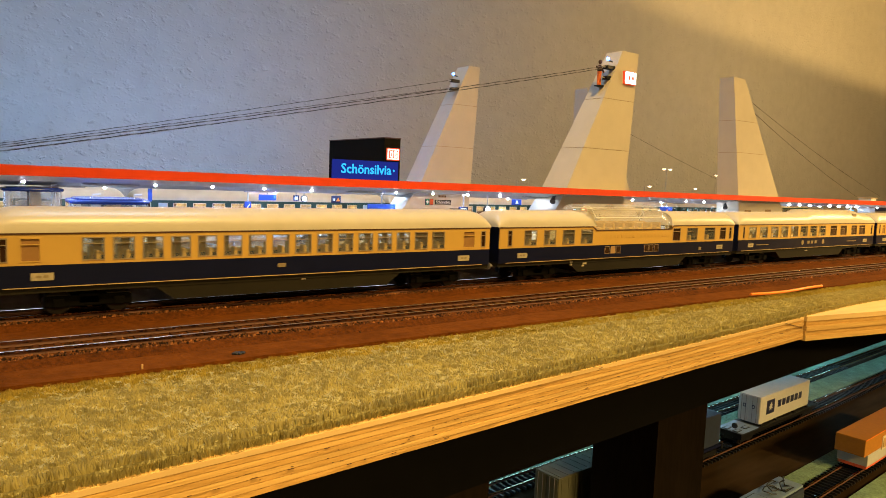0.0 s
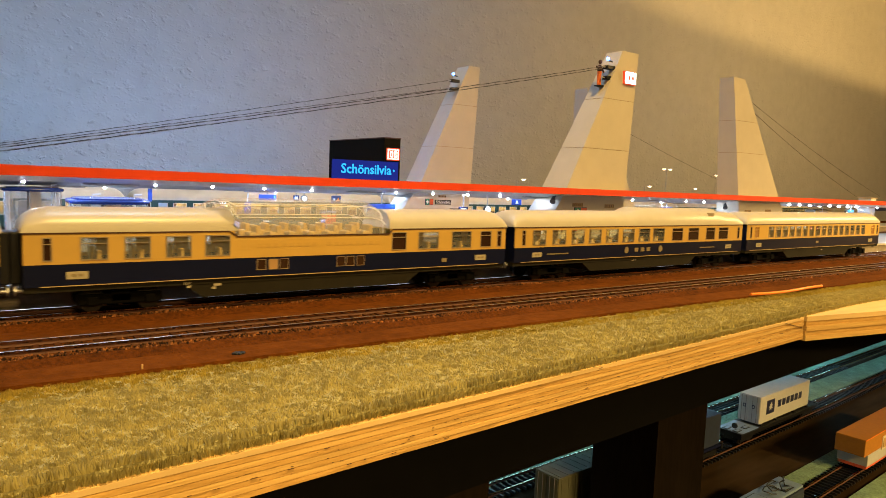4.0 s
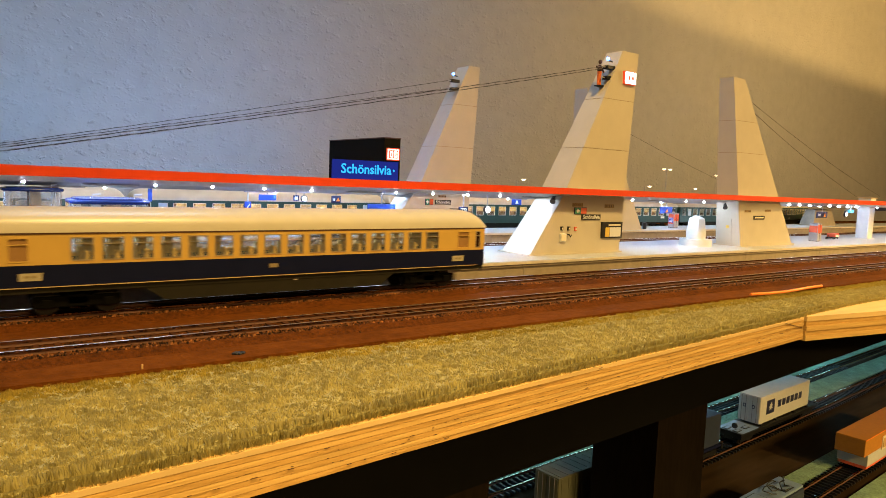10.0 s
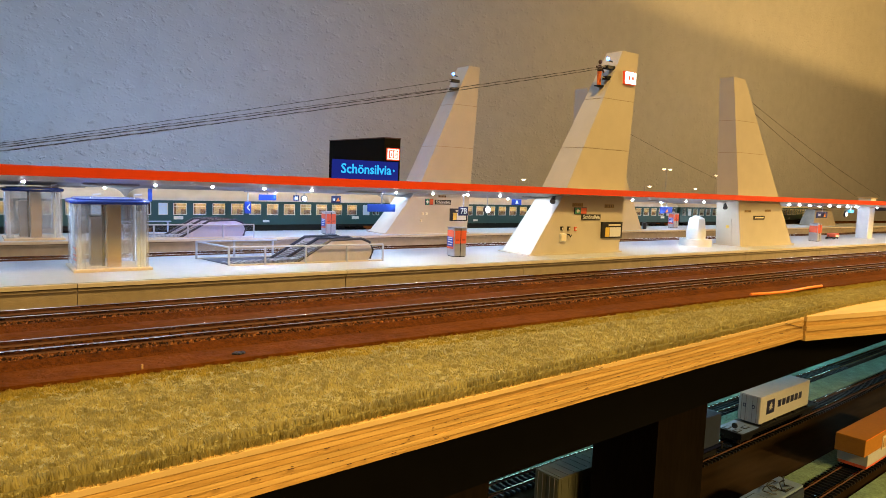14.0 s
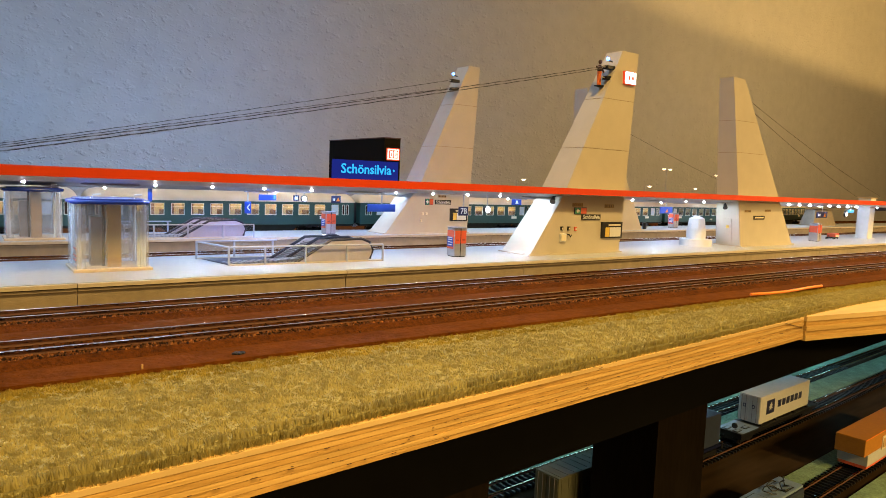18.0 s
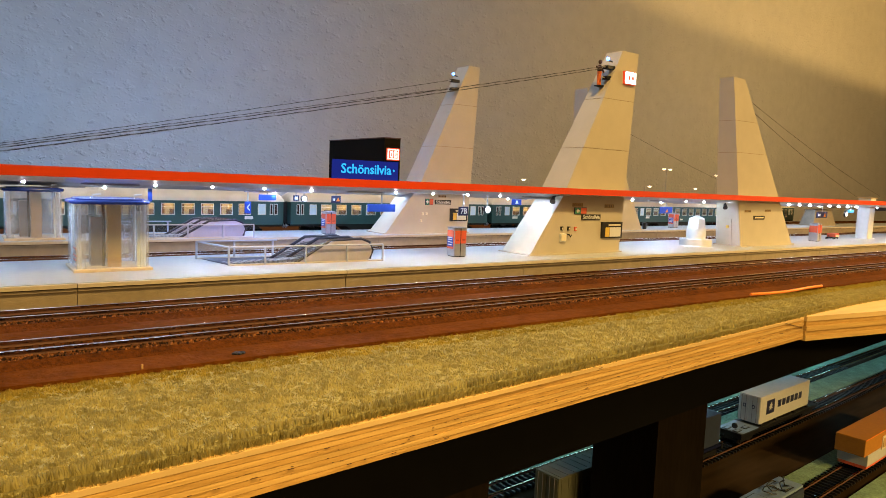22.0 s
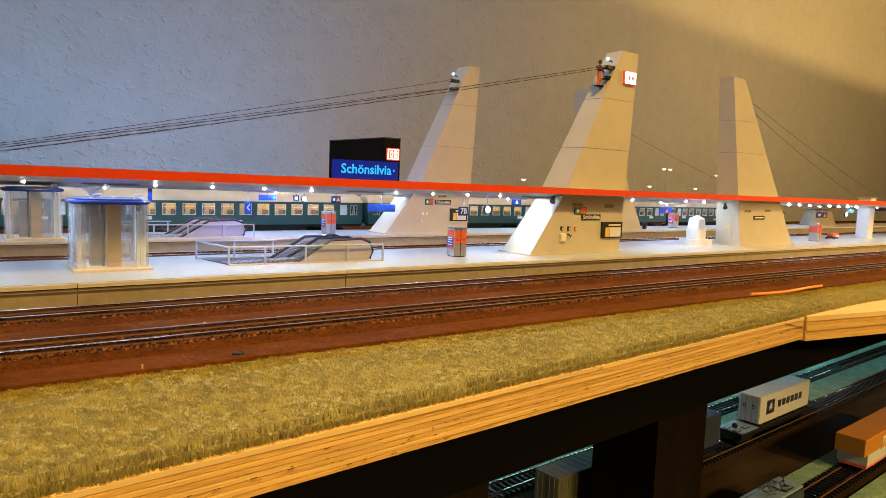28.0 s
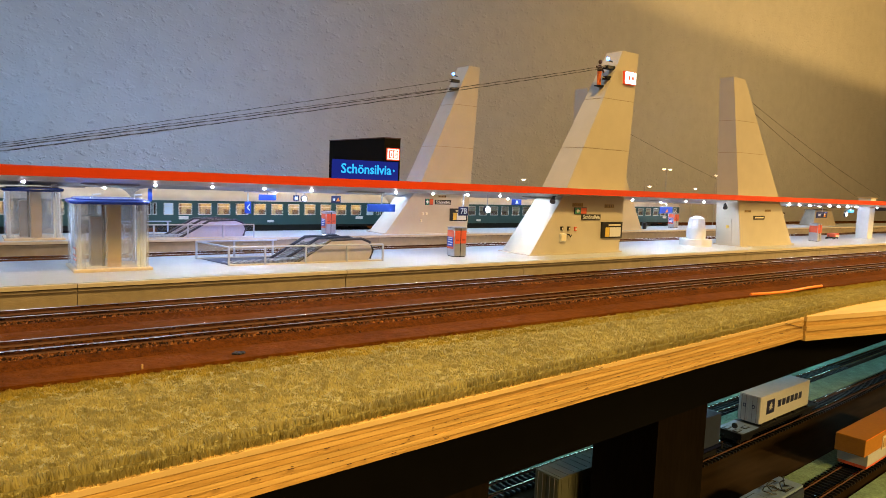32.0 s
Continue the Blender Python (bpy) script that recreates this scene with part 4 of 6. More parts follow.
def green_coach(label, lit=True):
    t = thing("passenger_coach", label, "coach", group="green train coaches")
    half = PITCH / 2 - 0.0042
    o = -PITCH / 2
    win = [(0.0398 + 0.0189 * k, 0.0398 + 0.0189 * k + 0.0124) for k in range(11)]
    wc = [(0.0260, 0.0345), (0.2492, 0.2577)]
    door = [(0.0110, 0.0142), (0.0160, 0.0192), (0.2623, 0.2655), (0.2673, 0.2705)]
    for s in (-1, 1):
        holes = [(a + o, b + o, 0.0236, 0.0350) for a, b in win + wc + door]
        part("side_wall", wall_with_openings(-half, half, 0.0132, 0.0376, holes, s * HW, 0.0007, s), M_GREEN, t, "dark bottle-green side")
        side_lights(t, "window_pane", [(a + o, b + o, 0.0236, 0.0350) for a, b in win], M_PANE, M_PLATE, s)
        side_lights(t, "frosted_pane", [(a + o, b + o, 0.0236, 0.0350) for a, b in wc], M_FROST, M_PLATE, s)
        side_lights(t, "door_pane", [(a + o, b + o, 0.0236, 0.0350) for a, b in door], M_DARKGLASS, M_PLATE, s, bar=False)
        y0, y1 = sorted((s * HW, s * (HW + 0.0003)))
        for xa in (0.040, 0.2350):
            part("route_plate", Geo().box(o + xa, y0, 0.0190, o + xa + 0.009, y1, 0.0222), M_PLATE, t, "pale route plate")
        part("number_bar", Geo().box(o + 0.130, y0, 0.0158, o + 0.137, y1, 0.0182), M_PLATE, t)
    for e in (-1, 1):
        x0, x1 = sorted((e * half, e * (half - 0.0008)))
        part("end_wall", Geo().box(x0, -HW + 0.0008, 0.0132, x1, HW - 0.0008, 0.0376), M_GREEN, t)
    part("inner_floor", Geo().box(-half + 0.001, -HW + 0.0008, 0.0137, half - 0.001, HW - 0.0008, 0.0165), M_CURTAIN, t)
    part("corridor_wall", Geo().box(-half + 0.02, 0.0040, 0.0165, half - 0.02, 0.0046, 0.0374), M_GINSIDE, t)
    part("ceiling_light" if lit else "ceiling_panel", Geo().box(-half + 0.02, -0.006, 0.0368, half - 0.02, 0.001, 0.0373), M_GLOWLAMP if lit else M_GINSIDE, t, "warm ceiling light strip" if lit else "")
    for a, b in win:
        part("compartment_wall", Geo().box(o + b + 0.0030, -HW + 0.001, 0.0165, o + b + 0.0036, 0.0040, 0.0374), M_GINSIDE, t)
        part("compartment_door", Geo().box(o + a + 0.0050, 0.0034, 0.0165, o + a + 0.0075, 0.0039, 0.0350), M_CURTAIN, t)
        part("seat", Geo().rbox(o + a - 0.0015, -0.013, 0.0165, o + a + 0.0016, 0.002, 0.0285, 0.0006).rbox(o + b - 0.0006, -0.013, 0.0165, o + b + 0.0026, 0.002, 0.0285, 0.0006), M_CURTAIN, t)
    part("roof", roof_shell(-half - 0.001, half + 0.001, HW + 0.0001, 0.0376, 0.0486), M_GROOF, t, "pale grey roof", True)
    undercarriage(t, half)
    return t


greens = [green_coach("bottle-green passenger coach with lit windows on the far track")]
for k in range(3):
    greens.append(copy_thing(greens[0], pose(0, 0, 0)))
greens.append(green_coach("bottle-green passenger coach with unlit windows on the far track", False))
tail_coach = copy_thing(greens[-1], pose(0, 0, 0))


# ---- station furniture ----
def box_part(name, b, material, parent, label="", r=0.0):
    return part(name, Geo().rbox(*b, r) if r else Geo().box(*b), material, parent, label)


def lift(m):
    t = thing("lift_shelter", "glazed lift shaft with blue roof and tan column", "lift", m, "lift shelters")
    w, d, h = 0.0395, 0.0335, 0.0380
    box_part("base", (-0.0006, -0.0010, 0, w + 0.001, d + 0.001, 0.0016), M_BASE, t, "pale base slab", 0.0003)
    for x in (0.0030, w - 0.0030):
        for y in (0.0030, d - 0.0030):
            part("corner_post", Geo().cyl(x, y, 0.0016, h, 0.0009, 8), M_WHITE, t)
    for b in ((0.002, 0.0015, 0.0018, w - 0.002, 0.0020, h), (0.002, d - 0.0020, 0.0018, w - 0.002, d - 0.0015, h), (0.0015, 0.002, 0.0018, 0.0020, d - 0.002, h), (w - 0.0020, 0.002, 0.0018, w - 0.0015, d - 0.002, h)):
        p = box_part("glass_wall", b, M_GLASS, t, "clear acrylic wall")
        p.visible_shadow = False
    for x in (0.0008, w - 0.0058):
        for y in (0.0008, d - 0.0012):
            c = box_part("corner_panel", (x, y, 0.0018, x + 0.0050, y + 0.0005, h - 0.0002), M_MILK, t, "milky acrylic corner strip")
            c.visible_shadow = False
    box_part("column", (0.0178, 0.0075, 0.0016, 0.0250, 0.0125, h), M_BROWNPILLAR, t, "tan square column")
    box_part("lift_car", (0.0105, 0.0160, 0.0016, 0.0165, 0.0240, 0.0300), M_LIFTGREY, t, "grey lift car")
    part("cable_pole", Geo().cyl(0.0165, 0.0125, 0.0016, h, 0.0009, 8), M_BLK, t)
    for z in (0.0060, 0.0085, 0.0125):
        box_part("rail_mark", (0.0012, 0.004, z, 0.0015, 0.016, z + 0.0006), M_VENDRED, t)
    box_part("door_leaf", (w - 0.0070, 0.0030, 0.0016, w - 0.0030, 0.0036, h - 0.004), M_FROST, t, "frosted door leaf")
    roof = []
    for k in range(40):
        a = 2 * math.pi * k / 40
        c, s = math.cos(a), math.sin(a)
        roof.append((w / 2 + (w / 2 + 0.0016) * math.copysign(abs(c) ** 0.5, c), d / 2 + (d / 2 + 0.0025) * math.copysign(abs(s) ** 0.55, s)))
    n = len(roof)
    rings = [[(w / 2 + (x - w / 2) * s, d / 2 + (y - d / 2) * s, h + z) for x, y in roof] for s, z in ((0.975, 0), (0.995, 0.0004), (1.005, 0.0011), (0.995, 0.0018), (0.97, 0.0022))]
    rf = part("roof", Geo().add([p for ring in rings for p in ring], [(i * n + k, i * n + (k + 1) % n, (i + 1) * n + (k + 1) % n, (i + 1) * n + k) for i in range(4) for k in range(n)] + [tuple(range(n))[::-1], tuple(range(4 * n, 5 * n))]), M_LIFTROOF, t, "glossy blue rounded roof", True)
    inner = [(w / 2 + (x - w / 2) * 0.86, d / 2 + (y - d / 2) * 0.86) for x, y in roof]
    part("roof_top", Geo().prism(inner, "z", h + 0.0022, h + 0.0030), M_LIFTROOF, rf)
    for x in (0.010, w - 0.008):
        part("roof_bracket", Geo().tube([(x, 0.004, h + 0.0022), (x, 0.004, h + 0.0052), (x + 0.004, 0.004, h + 0.0056)], 0.0006, 6), M_WHITE, rf)
    return t


L1 = lift(pose(0.0503, 0.4175, ZP))
copy_thing(L1, pose(0.0270, 0.6090, ZP))


def stairwell(m, label):
    """An escalator pair in a railed opening; local origin at the near left corner of the railing."""
    t = thing("escalator", label, "escalator", m, "escalators")
    w, d, h = 0.1080, 0.0440, 0.0118
    # no hole is cut: a thin dark sheet imitates the shaded opening
    box_part("pit", (0.002, 0.004, 0.0001, 0.075, d - 0.004, 0.0004), M_NAVY, t, "flat dark sheet standing in for the shaded stairwell opening")
    box_part("kerb", (0.0, 0.0010, 0, w, 0.0026, 0.0009), M_EDGE, t)
    box_part("kerb", (0.0, d - 0.002, 0, w, d - 0.0008, 0.0009), M_EDGE, t)
    for k in range(15):
        box_part("step", (0.004 + k * 0.0032, 0.008, 0.0004, 0.0062 + k * 0.0032, 0.018, 0.0009 + 0.00012 * k), M_GREY, t)
    for x in (0.0, 0.0230, 0.0505, 0.0805, w):
        box_part("post", (x - 0.0005, 0.0008, 0, x + 0.0005, 0.0018, h), M_RAILING, t)
    for x in (0.0, 0.0250, 0.0520):
        box_part("post", (x - 0.0005, d - 0.0018, 0, x + 0.0005, d - 0.0008, h), M_RAILING, t)
    for y in (0.0013, d - 0.0013):
        x1 = w if y < 0.01 else 0.055
        part("handrail", Geo().tube([(0, y, h), (x1, y, h)], 0.0006, 6), M_RAILING, t)
        for k in range(4 if y < 0.01 else 2):
            g = box_part("glass_panel", (0.0012 + k * x1 / (4 if y < 0.01 else 2), y - 0.0002, 0.0012, (k + 1) * x1 / (4 if y < 0.01 else 2) - 0.001, y + 0.0002, h - 0.001), M_THIN, t)
            g.visible_shadow = False
    part("handrail", Geo().tube([(0, 0.0013, h), (0, d - 0.0013, h)], 0.0006, 6), M_RAILING, t)
    g = box_part("glass_panel", (-0.0002, 0.002, 0.0012, 0.0002, d - 0.002, h - 0.001), M_THIN, t)
    g.visible_shadow = False
    prof = [(0.0450, 0.0), (0.0700, 0.0148), (0.0930, 0.0156), (0.0995, 0.0130), (0.1022, 0.0075), (0.1000, 0.0012), (0.0955, 0.0)]
    for k, y in enumerate((0.0040, 0.0185, 0.0330)):
        b = part("balustrade", Geo().prism(prof, "y", y, y + 0.0007), M_MAUVE, t, "pale grey escalator side panel")
        pts = [(x, y + 0.00035, z) for x, z in prof]
        part("handrail_belt", Geo().tube([(x, yy, z + 0.0002) for x, yy, z in pts[:-1]], 0.0010, 6), M_NAVYRUB, b, "dark navy rubber handrail")
    for k in range(11):
        box_part("step", (0.0480 + k * 0.0020, 0.0048, 0.0004 + k * 0.00105, 0.0503 + k * 0.0020, 0.0328, 0.0012 + k * 0.00105), M_LIFTGREY, t)
    box_part("landing", (0.0705, 0.0048, 0.0112, 0.0985, 0.0330, 0.0119), M_LIFTGREY, t)
    box_part("truss", (0.0725, 0.0062, 0.0002, 0.0960, 0.0320, 0.0110), M_MAUVE, t)
    for o in t.children_recursive:
        for v in o.data.vertices:
            x, y = v.co.x, v.co.y
            v.co.x, v.co.y = x - 0.20 * y, y - 0.05 * x
    return t


S1 = stairwell(pose(0.1362, 0.4180, ZP), "railed escalator opening with black handrails on the platform")
copy_thing(S1, pose(0.1100, 0.6060, ZP))


def kiosk(m, ad=M_BLUE):
    t = thing("vending_kiosk", "red and grey twin vending kiosk on the platform", "kiosk", m, "vending kiosks")
    box_part("cabinet", (0, 0, 0.0006, 0.0110, 0.0105, 0.0222), M_GREY, t, "grey metal cabinet", 0.0003)
    box_part("plinth", (0.0006, 0.0006, 0, 0.0104, 0.0099, 0.0006), M_BLK, t)
    for x in (0.0004, 0.0058):
        p = box_part("front_panel", (x, -0.0004, 0.0105, x + 0.0048, -0.0001, 0.0205), M_VENDRED, t, "orange-red front panel")
        box_part("slot", (x + 0.001, -0.0006, 0.0130, x + 0.0035, -0.0004, 0.0136), M_BLK, p)
        box_part("lower_flap", (x, -0.0004, 0.0012, x + 0.0048, -0.0001, 0.0098), M_GREY, t)
    box_part("gap_strip", (0.0052, -0.0005, 0.0006, 0.0058, -0.0001, 0.0222), M_BLK, t)
    if ad is None:
        box_part("side_band", (-0.0004, 0.0004, 0.0112, -0.0001, 0.0101, 0.0196), M_VENDRED, t, "plain orange-red side band")
        box_part("top", (-0.0005, -0.0005, 0.0222, 0.0115, 0.0110, 0.0228), M_LIFTGREY, t)
        return t
    a = box_part("side_poster", (-0.0004, 0.0008, 0.0062, -0.0001, 0.0098, 0.0205), M_VENDRED, t, "red and blue side poster")
    box_part("poster_band", (-0.0006, 0.0012, 0.0080, -0.0004, 0.0094, 0.0155), ad, a)
    for z in (0.0090, 0.0110, 0.0130, 0.0145):
        box_part("text_bar", (-0.0007, 0.0020, z, -0.0006, 0.0084, z + 0.0007), M_WHITE, a)
    box_part("top", (-0.0005, -0.0005, 0.0222, 0.0115, 0.0110, 0.0228), M_LIFTGREY, t)
    return t


K1 = kiosk(pose(0.3085, 0.4160, ZP, 0, 0, -4))
copy_thing(K1, pose(0.2985, 0.6200, ZP))
kiosk(pose(0.8740, 0.4160, ZP, 0, 0, 3), None)
copy_thing(K1, pose(0.8790, 0.6300, ZP))

t = thing("round_plinth", "white stepped round plinth with a conical cap", "plinth", pose(0.6360, 0.4275, ZP))
part("base_drum", Geo().cyl(0, 0, 0, 0.0070, 0.0165, 36), M_WHITE, t, smooth=True)
part("upper_drum", Geo().cyl(0, 0, 0.0070, 0.0185, 0.0098, 28), M_WHITE, t, smooth=True)
part("head", Geo().cyl(0, 0, 0.0185, 0.0285, 0.0094, 8, 0.0080), M_WHITE, t)
part("cap", Geo().cyl(0, 0, 0.0285, 0.0315, 0.0082, 8, 0.0020), M_WHITE, t)

t = thing("luggage_cart", "small red and white luggage cart with black wheels", "cart", pose(0.950, 0.4345, ZP, 0, 0, 8))
box_part("cargo", (0, -0.005, 0.0030, 0.0165, 0.005, 0.0078), M_VENDRED, t, "", 0.0006)
box_part("side_board", (0.003, -0.0053, 0.0030, 0.0168, -0.0049, 0.0052), M_PLATE, t)
box_part("chassis", (-0.006, -0.0045, 0.0018, 0.0165, 0.0045, 0.0030), M_BLK, t)
for x in (-0.004, 0.003, 0.013):
    for y in (-0.0048, 0.0038):
        part("wheel", Geo().tube([(x, y, 0.0014), (x, y + 0.001, 0.0014)], 0.0014, 12), M_BLK, t)
part("drawbar", Geo().tube([(-0.006, 0, 0.0024), (-0.010, 0, 0.0050)], 0.0004, 6), M_BLK, t)


# far end of the back platform
t = thing("stair_housing", "grey-brown sloped stair housing at the far platform", "housing")
part("shell", Geo().hexa([(1.300, 0.628, ZP), (1.390, 0.628, ZP), (1.390, 0.655, ZP), (1.300, 0.655, ZP), (1.312, 0.632, 0.0378), (1.372, 0.632, 0.0378), (1.372, 0.650, 0.0378), (1.312, 0.650, 0.0378)]), M_PWALL, t)
box_part("cornice", (1.310, 0.630, 0.0378, 1.374, 0.652, 0.0390), M_PWALL, t, "", 0.0003)
for x in (1.384, 1.406):
    t = thing("marker_post", "short white lit marker post behind the far platform", "post", pose(x, 0.745, -0.0045), "marker posts")
    part("shaft", Geo().rbox(-0.004, -0.003, 0, 0.004, 0.003, 0.0290, 0.0008), M_LITPOST, t)
    part("cap", Geo().rbox(-0.005, -0.004, 0.0290, 0.005, 0.004, 0.0315, 0.0006), M_GUTTER, t, "dark cap")
t = thing("litter_bin", "small black litter bin on the far platform", "bin", pose(0.800, 0.622, ZP))
part("body", Geo().cyl(0, 0, 0, 0.0080, 0.0028, 14, 0.0034), M_BLK, t, smooth=True)
part("lid", Geo().cyl(0, 0, 0.0080, 0.0092, 0.0038, 14, 0.0030), M_BLK, t)


# hanging signs and clocks
def hanging(name, label, x0, x1, z0, z1, y, material, category="sign", group="hanging signs", thick=0.0012, top=None, poles=None):
    t = thing(name, label, category, group=group)
    p = box_part("panel", (x0, y - thick, z0, x1, y, z1), material, t, "", 0.0003)
    top = top if top else (zc(x0) - (0.0040 if y < 0.5 else 0.0102))
    for x in (poles or [(x0 + x1) / 2]):
        part("hanger", Geo().cyl(x, y - thick / 2, z1, top, 0.0006, 8), M_GREY, t)
    return t, p


def mark(parent, poly, y, material, name="pictogram", label=""):
    return part(name, Geo().prism(poly, "y", y - 0.0002, y), material, parent, label)


def tri(x, z, s):
    return [(x - s, z - s * 0.8), (x + s, z - s * 0.8), (x, z + s)]


def sq(x0, z0, x1, z1):
    return [(x0, z0), (x1, z0), (x1, z1), (x0, z1)]


hanging("hanging_sign", "wide blue hanging direction sign", 0.2393, 0.2625, 0.0425, 0.0480, 0.430, M_BLUE)
t, p = hanging("hanging_sign", "small navy platform sign reading 7B", 0.3215, 0.3305, 0.0397, 0.0468, 0.430, M_NAVY)
words("7B", 0.0062, M_WHITE, t, pose(0.3260, 0.4286, 0.0432, 90, 0, 0))
hanging("hanging_sign", "small navy hanging sign", 0.2360, 0.2535, 0.0410, 0.0466, 0.640, M_BLUE)
t, p = hanging("hanging_sign", "narrow upright blue sign with a white arrow", 0.2222, 0.2284, 0.0281, 0.0395, 0.640, M_BLUE)
mark(t, [(0.2238, 0.0340), (0.2270, 0.0375), (0.2270, 0.0362), (0.2252, 0.0340), (0.2270, 0.0318), (0.2270, 0.0305)], 0.6387, M_WHITE)
hanging("hanging_sign", "narrow upright blue sign under the far canopy", 0.1352, 0.1388, 0.0385, 0.0520, 0.640, M_BLUE)
t, p = hanging("hanging_sign", "navy hanging sign with an orange triangle", 0.3135, 0.3240, 0.0391, 0.0468, 0.640, M_NAVY)
mark(t, tri(0.3208, 0.0428, 0.0022), 0.6387, M_ORANGE)
mark(t, sq(0.3148, 0.0415, 0.3156, 0.0440), 0.6387, M_WHITE)
mark(t, sq(0.3162, 0.0415, 0.3172, 0.0440), 0.6387, M_WHITE)
t, p = hanging("hanging_sign", "small navy hanging sign", 0.2715, 0.2775, 0.0410, 0.0466, 0.640, M_NAVY)
mark(t, sq(0.2728, 0.0422, 0.2760, 0.0452), 0.6387, M_WHITE)
t, p = hanging("hanging_sign", "blue hanging sign with a white triangle", 0.5610, 0.5765, 0.0396, 0.0478, 0.640, M_BLUE)
mark(t, tri(0.5688, 0.0434, 0.0028), 0.6387, M_WHITE)
t, p = hanging("hanging_sign", "blue hanging sign with an orange triangle", 0.8560, 0.8855, 0.0300, 0.0400, 0.640, M_BLUE)
mark(t, tri(0.8720, 0.0342, 0.0032), 0.6387, M_ORANGE)
t, p = hanging("hanging_sign", "navy hanging sign with an orange triangle", 0.8955, 0.9225, 0.0373, 0.0453, 0.430, M_NAVY)
mark(t, tri(0.9150, 0.0408, 0.0028), 0.4287, M_ORANGE)
mark(t, sq(0.8985, 0.0395, 0.9040, 0.0425), 0.4287, M_WHITE)


def clock(x, y, z, r):
    t = thing("platform_clock", "round lit station clock hanging on a pole", "clock", group="platform clocks")
    part("case", Geo().tube([(x, y - 0.0010, z), (x, y + 0.0010, z)], r, 24), M_BLK, t)
    f = part("face", Geo().tube([(x, y - 0.0013, z), (x, y - 0.0010, z)], r * 0.80, 24), M_CLOCK, t, "white lit dial")
    part("clock_pointer", Geo().box(x - 0.0001, y - 0.0015, z, x + 0.0001, y - 0.0013, z + r * 0.6).box(x, y - 0.0015, z - 0.0001, x + r * 0.45, y - 0.0013, z + 0.0001), M_BLK, f)
    part("hanger", Geo().cyl(x, y, z + r, zc(x) - (0.0040 if y < 0.5 else 0.0102), 0.0005, 8), M_GREY, t)


M_CLOCK = mat("dial_white", (0.9, 0.9, 0.9), 0.5, var=0, glow=(0.95, 0.98, 1.0), power=1.2)
clock(0.3509, 0.430, 0.0447, 0.0034)
clock(0.2833, 0.640, 0.0432, 0.0034)
clock(0.9760, 0.430, 0.0424, 0.0042)
hanging("hanging_sign", "small lit cyan hanging sign beside the clock", 0.9900, 1.0060, 0.0440, 0.0482, 0.434, M_CYAN)
hanging("hanging_sign", "wide navy hanging sign at the far end of the back platform", 1.5300, 1.6400, 0.0375, 0.0440, 0.640, M_NAVY, top=0.0520, poles=[1.550, 1.620])


# ---- signs and fittings on the pylons (each hangs on its pylon's near face) ----
def face_y(at, z):
    return at(z)[2] - 0.0002


def wall_sign(name, label, at, x0, x1, z0, z1, material, th=0.0006):
    y = face_y(at, (z0 + z1) / 2)
    t = thing(name, label, "sign", group="pylon signs")
    p = box_part("panel", (x0, y - th, z0, x1, y + 0.0012, z1), material, t)
    return t, y - th


def station_signs(at, s0, s1, s2, s3, n0, n1, n2, n3, d0, d1, d2, d3):
    t, y = wall_sign("pictogram_sign", "dark sign with a white cross and a red square", at, s0, s1, s2, s3, M_NAVY)
    c, w = (s0 * 0.75 + s1 * 0.25), (s3 - s2)
    mark(t, sq(s0 + 0.0004, s2 + 0.0004, (s0 + s1) / 2, s3 - 0.0004), y, M_SIGNGREEN, "sign_field")
    mark(t, sq((s0 + s1) / 2 + 0.0003, s2 + 0.0004, s1 - 0.0004, s3 - 0.0004), y, M_VENDRED, "sign_field")
    mark(t, sq(c - w * 0.10, s2 + w * .22, c + w * 0.10, s3 - w * .22), y - 0.0002, M_WHITE)
    mark(t, sq(c - w * 0.30, (s2 + s3) / 2 - w * .1, c + w * 0.30, (s2 + s3) / 2 + w * .1), y - 0.0004, M_WHITE)
    t, y = wall_sign("station_name_sign", "black station name sign reading Schönsilvia", at, n0, n1, n2, n3, M_BLK)
    words("Schönsilvia", (n1 - n0) * 0.205, M_WHITE, t, pose((n0 + n1) / 2, y - 0.0002, (n2 + n3) / 2, 90, 0, 0))
    t, y = wall_sign("timetable_case", "black framed timetable case with yellow and white sheets", at, d0, d1, d2, d3, M_BLK, 0.0016)
    w, h = d1 - d0, d3 - d2
    mark(t, sq(d0 + w * .16, d2 + h * .08, d0 + w * .36, d2 + h * .66), y, M_YELLOW, "timetable_sheet", "yellow sheet")
    mark(t, sq(d0 + w * .38, d2 + h * .08, d0 + w * .92, d2 + h * .66), y, M_WHITE, "timetable_sheet", "white sheet")
    mark(t, sq(d0 + w * .30, d2 + h * .76, d0 + w * .90, d2 + h * .86), y, M_PLATE, "text_bar")


M_SIGNGREEN = mat("sign_green", (0.03, 0.20, 0.13), 0.5, var=0.1)
M_YELLOW = mat("sheet_yellow", (0.70, 0.48, 0.08), 0.6, var=0.08)
M_VENT = mat("vent_bronze", (0.30, 0.20, 0.09), 0.5, var=0.2, scale=600)
station_signs(at2, 0.4275, 0.4425, 0.0426, 0.0484, 0.4367, 0.4603, 0.0378, 0.0424, 0.4617, 0.4885, 0.0215, 0.0358)
station_signs(at1, 0.4124, 0.4226, 0.0397, 0.0464, 0.4252, 0.4469, 0.0404, 0.0453, 0.4456, 0.4690, 0.0221, 0.0361)


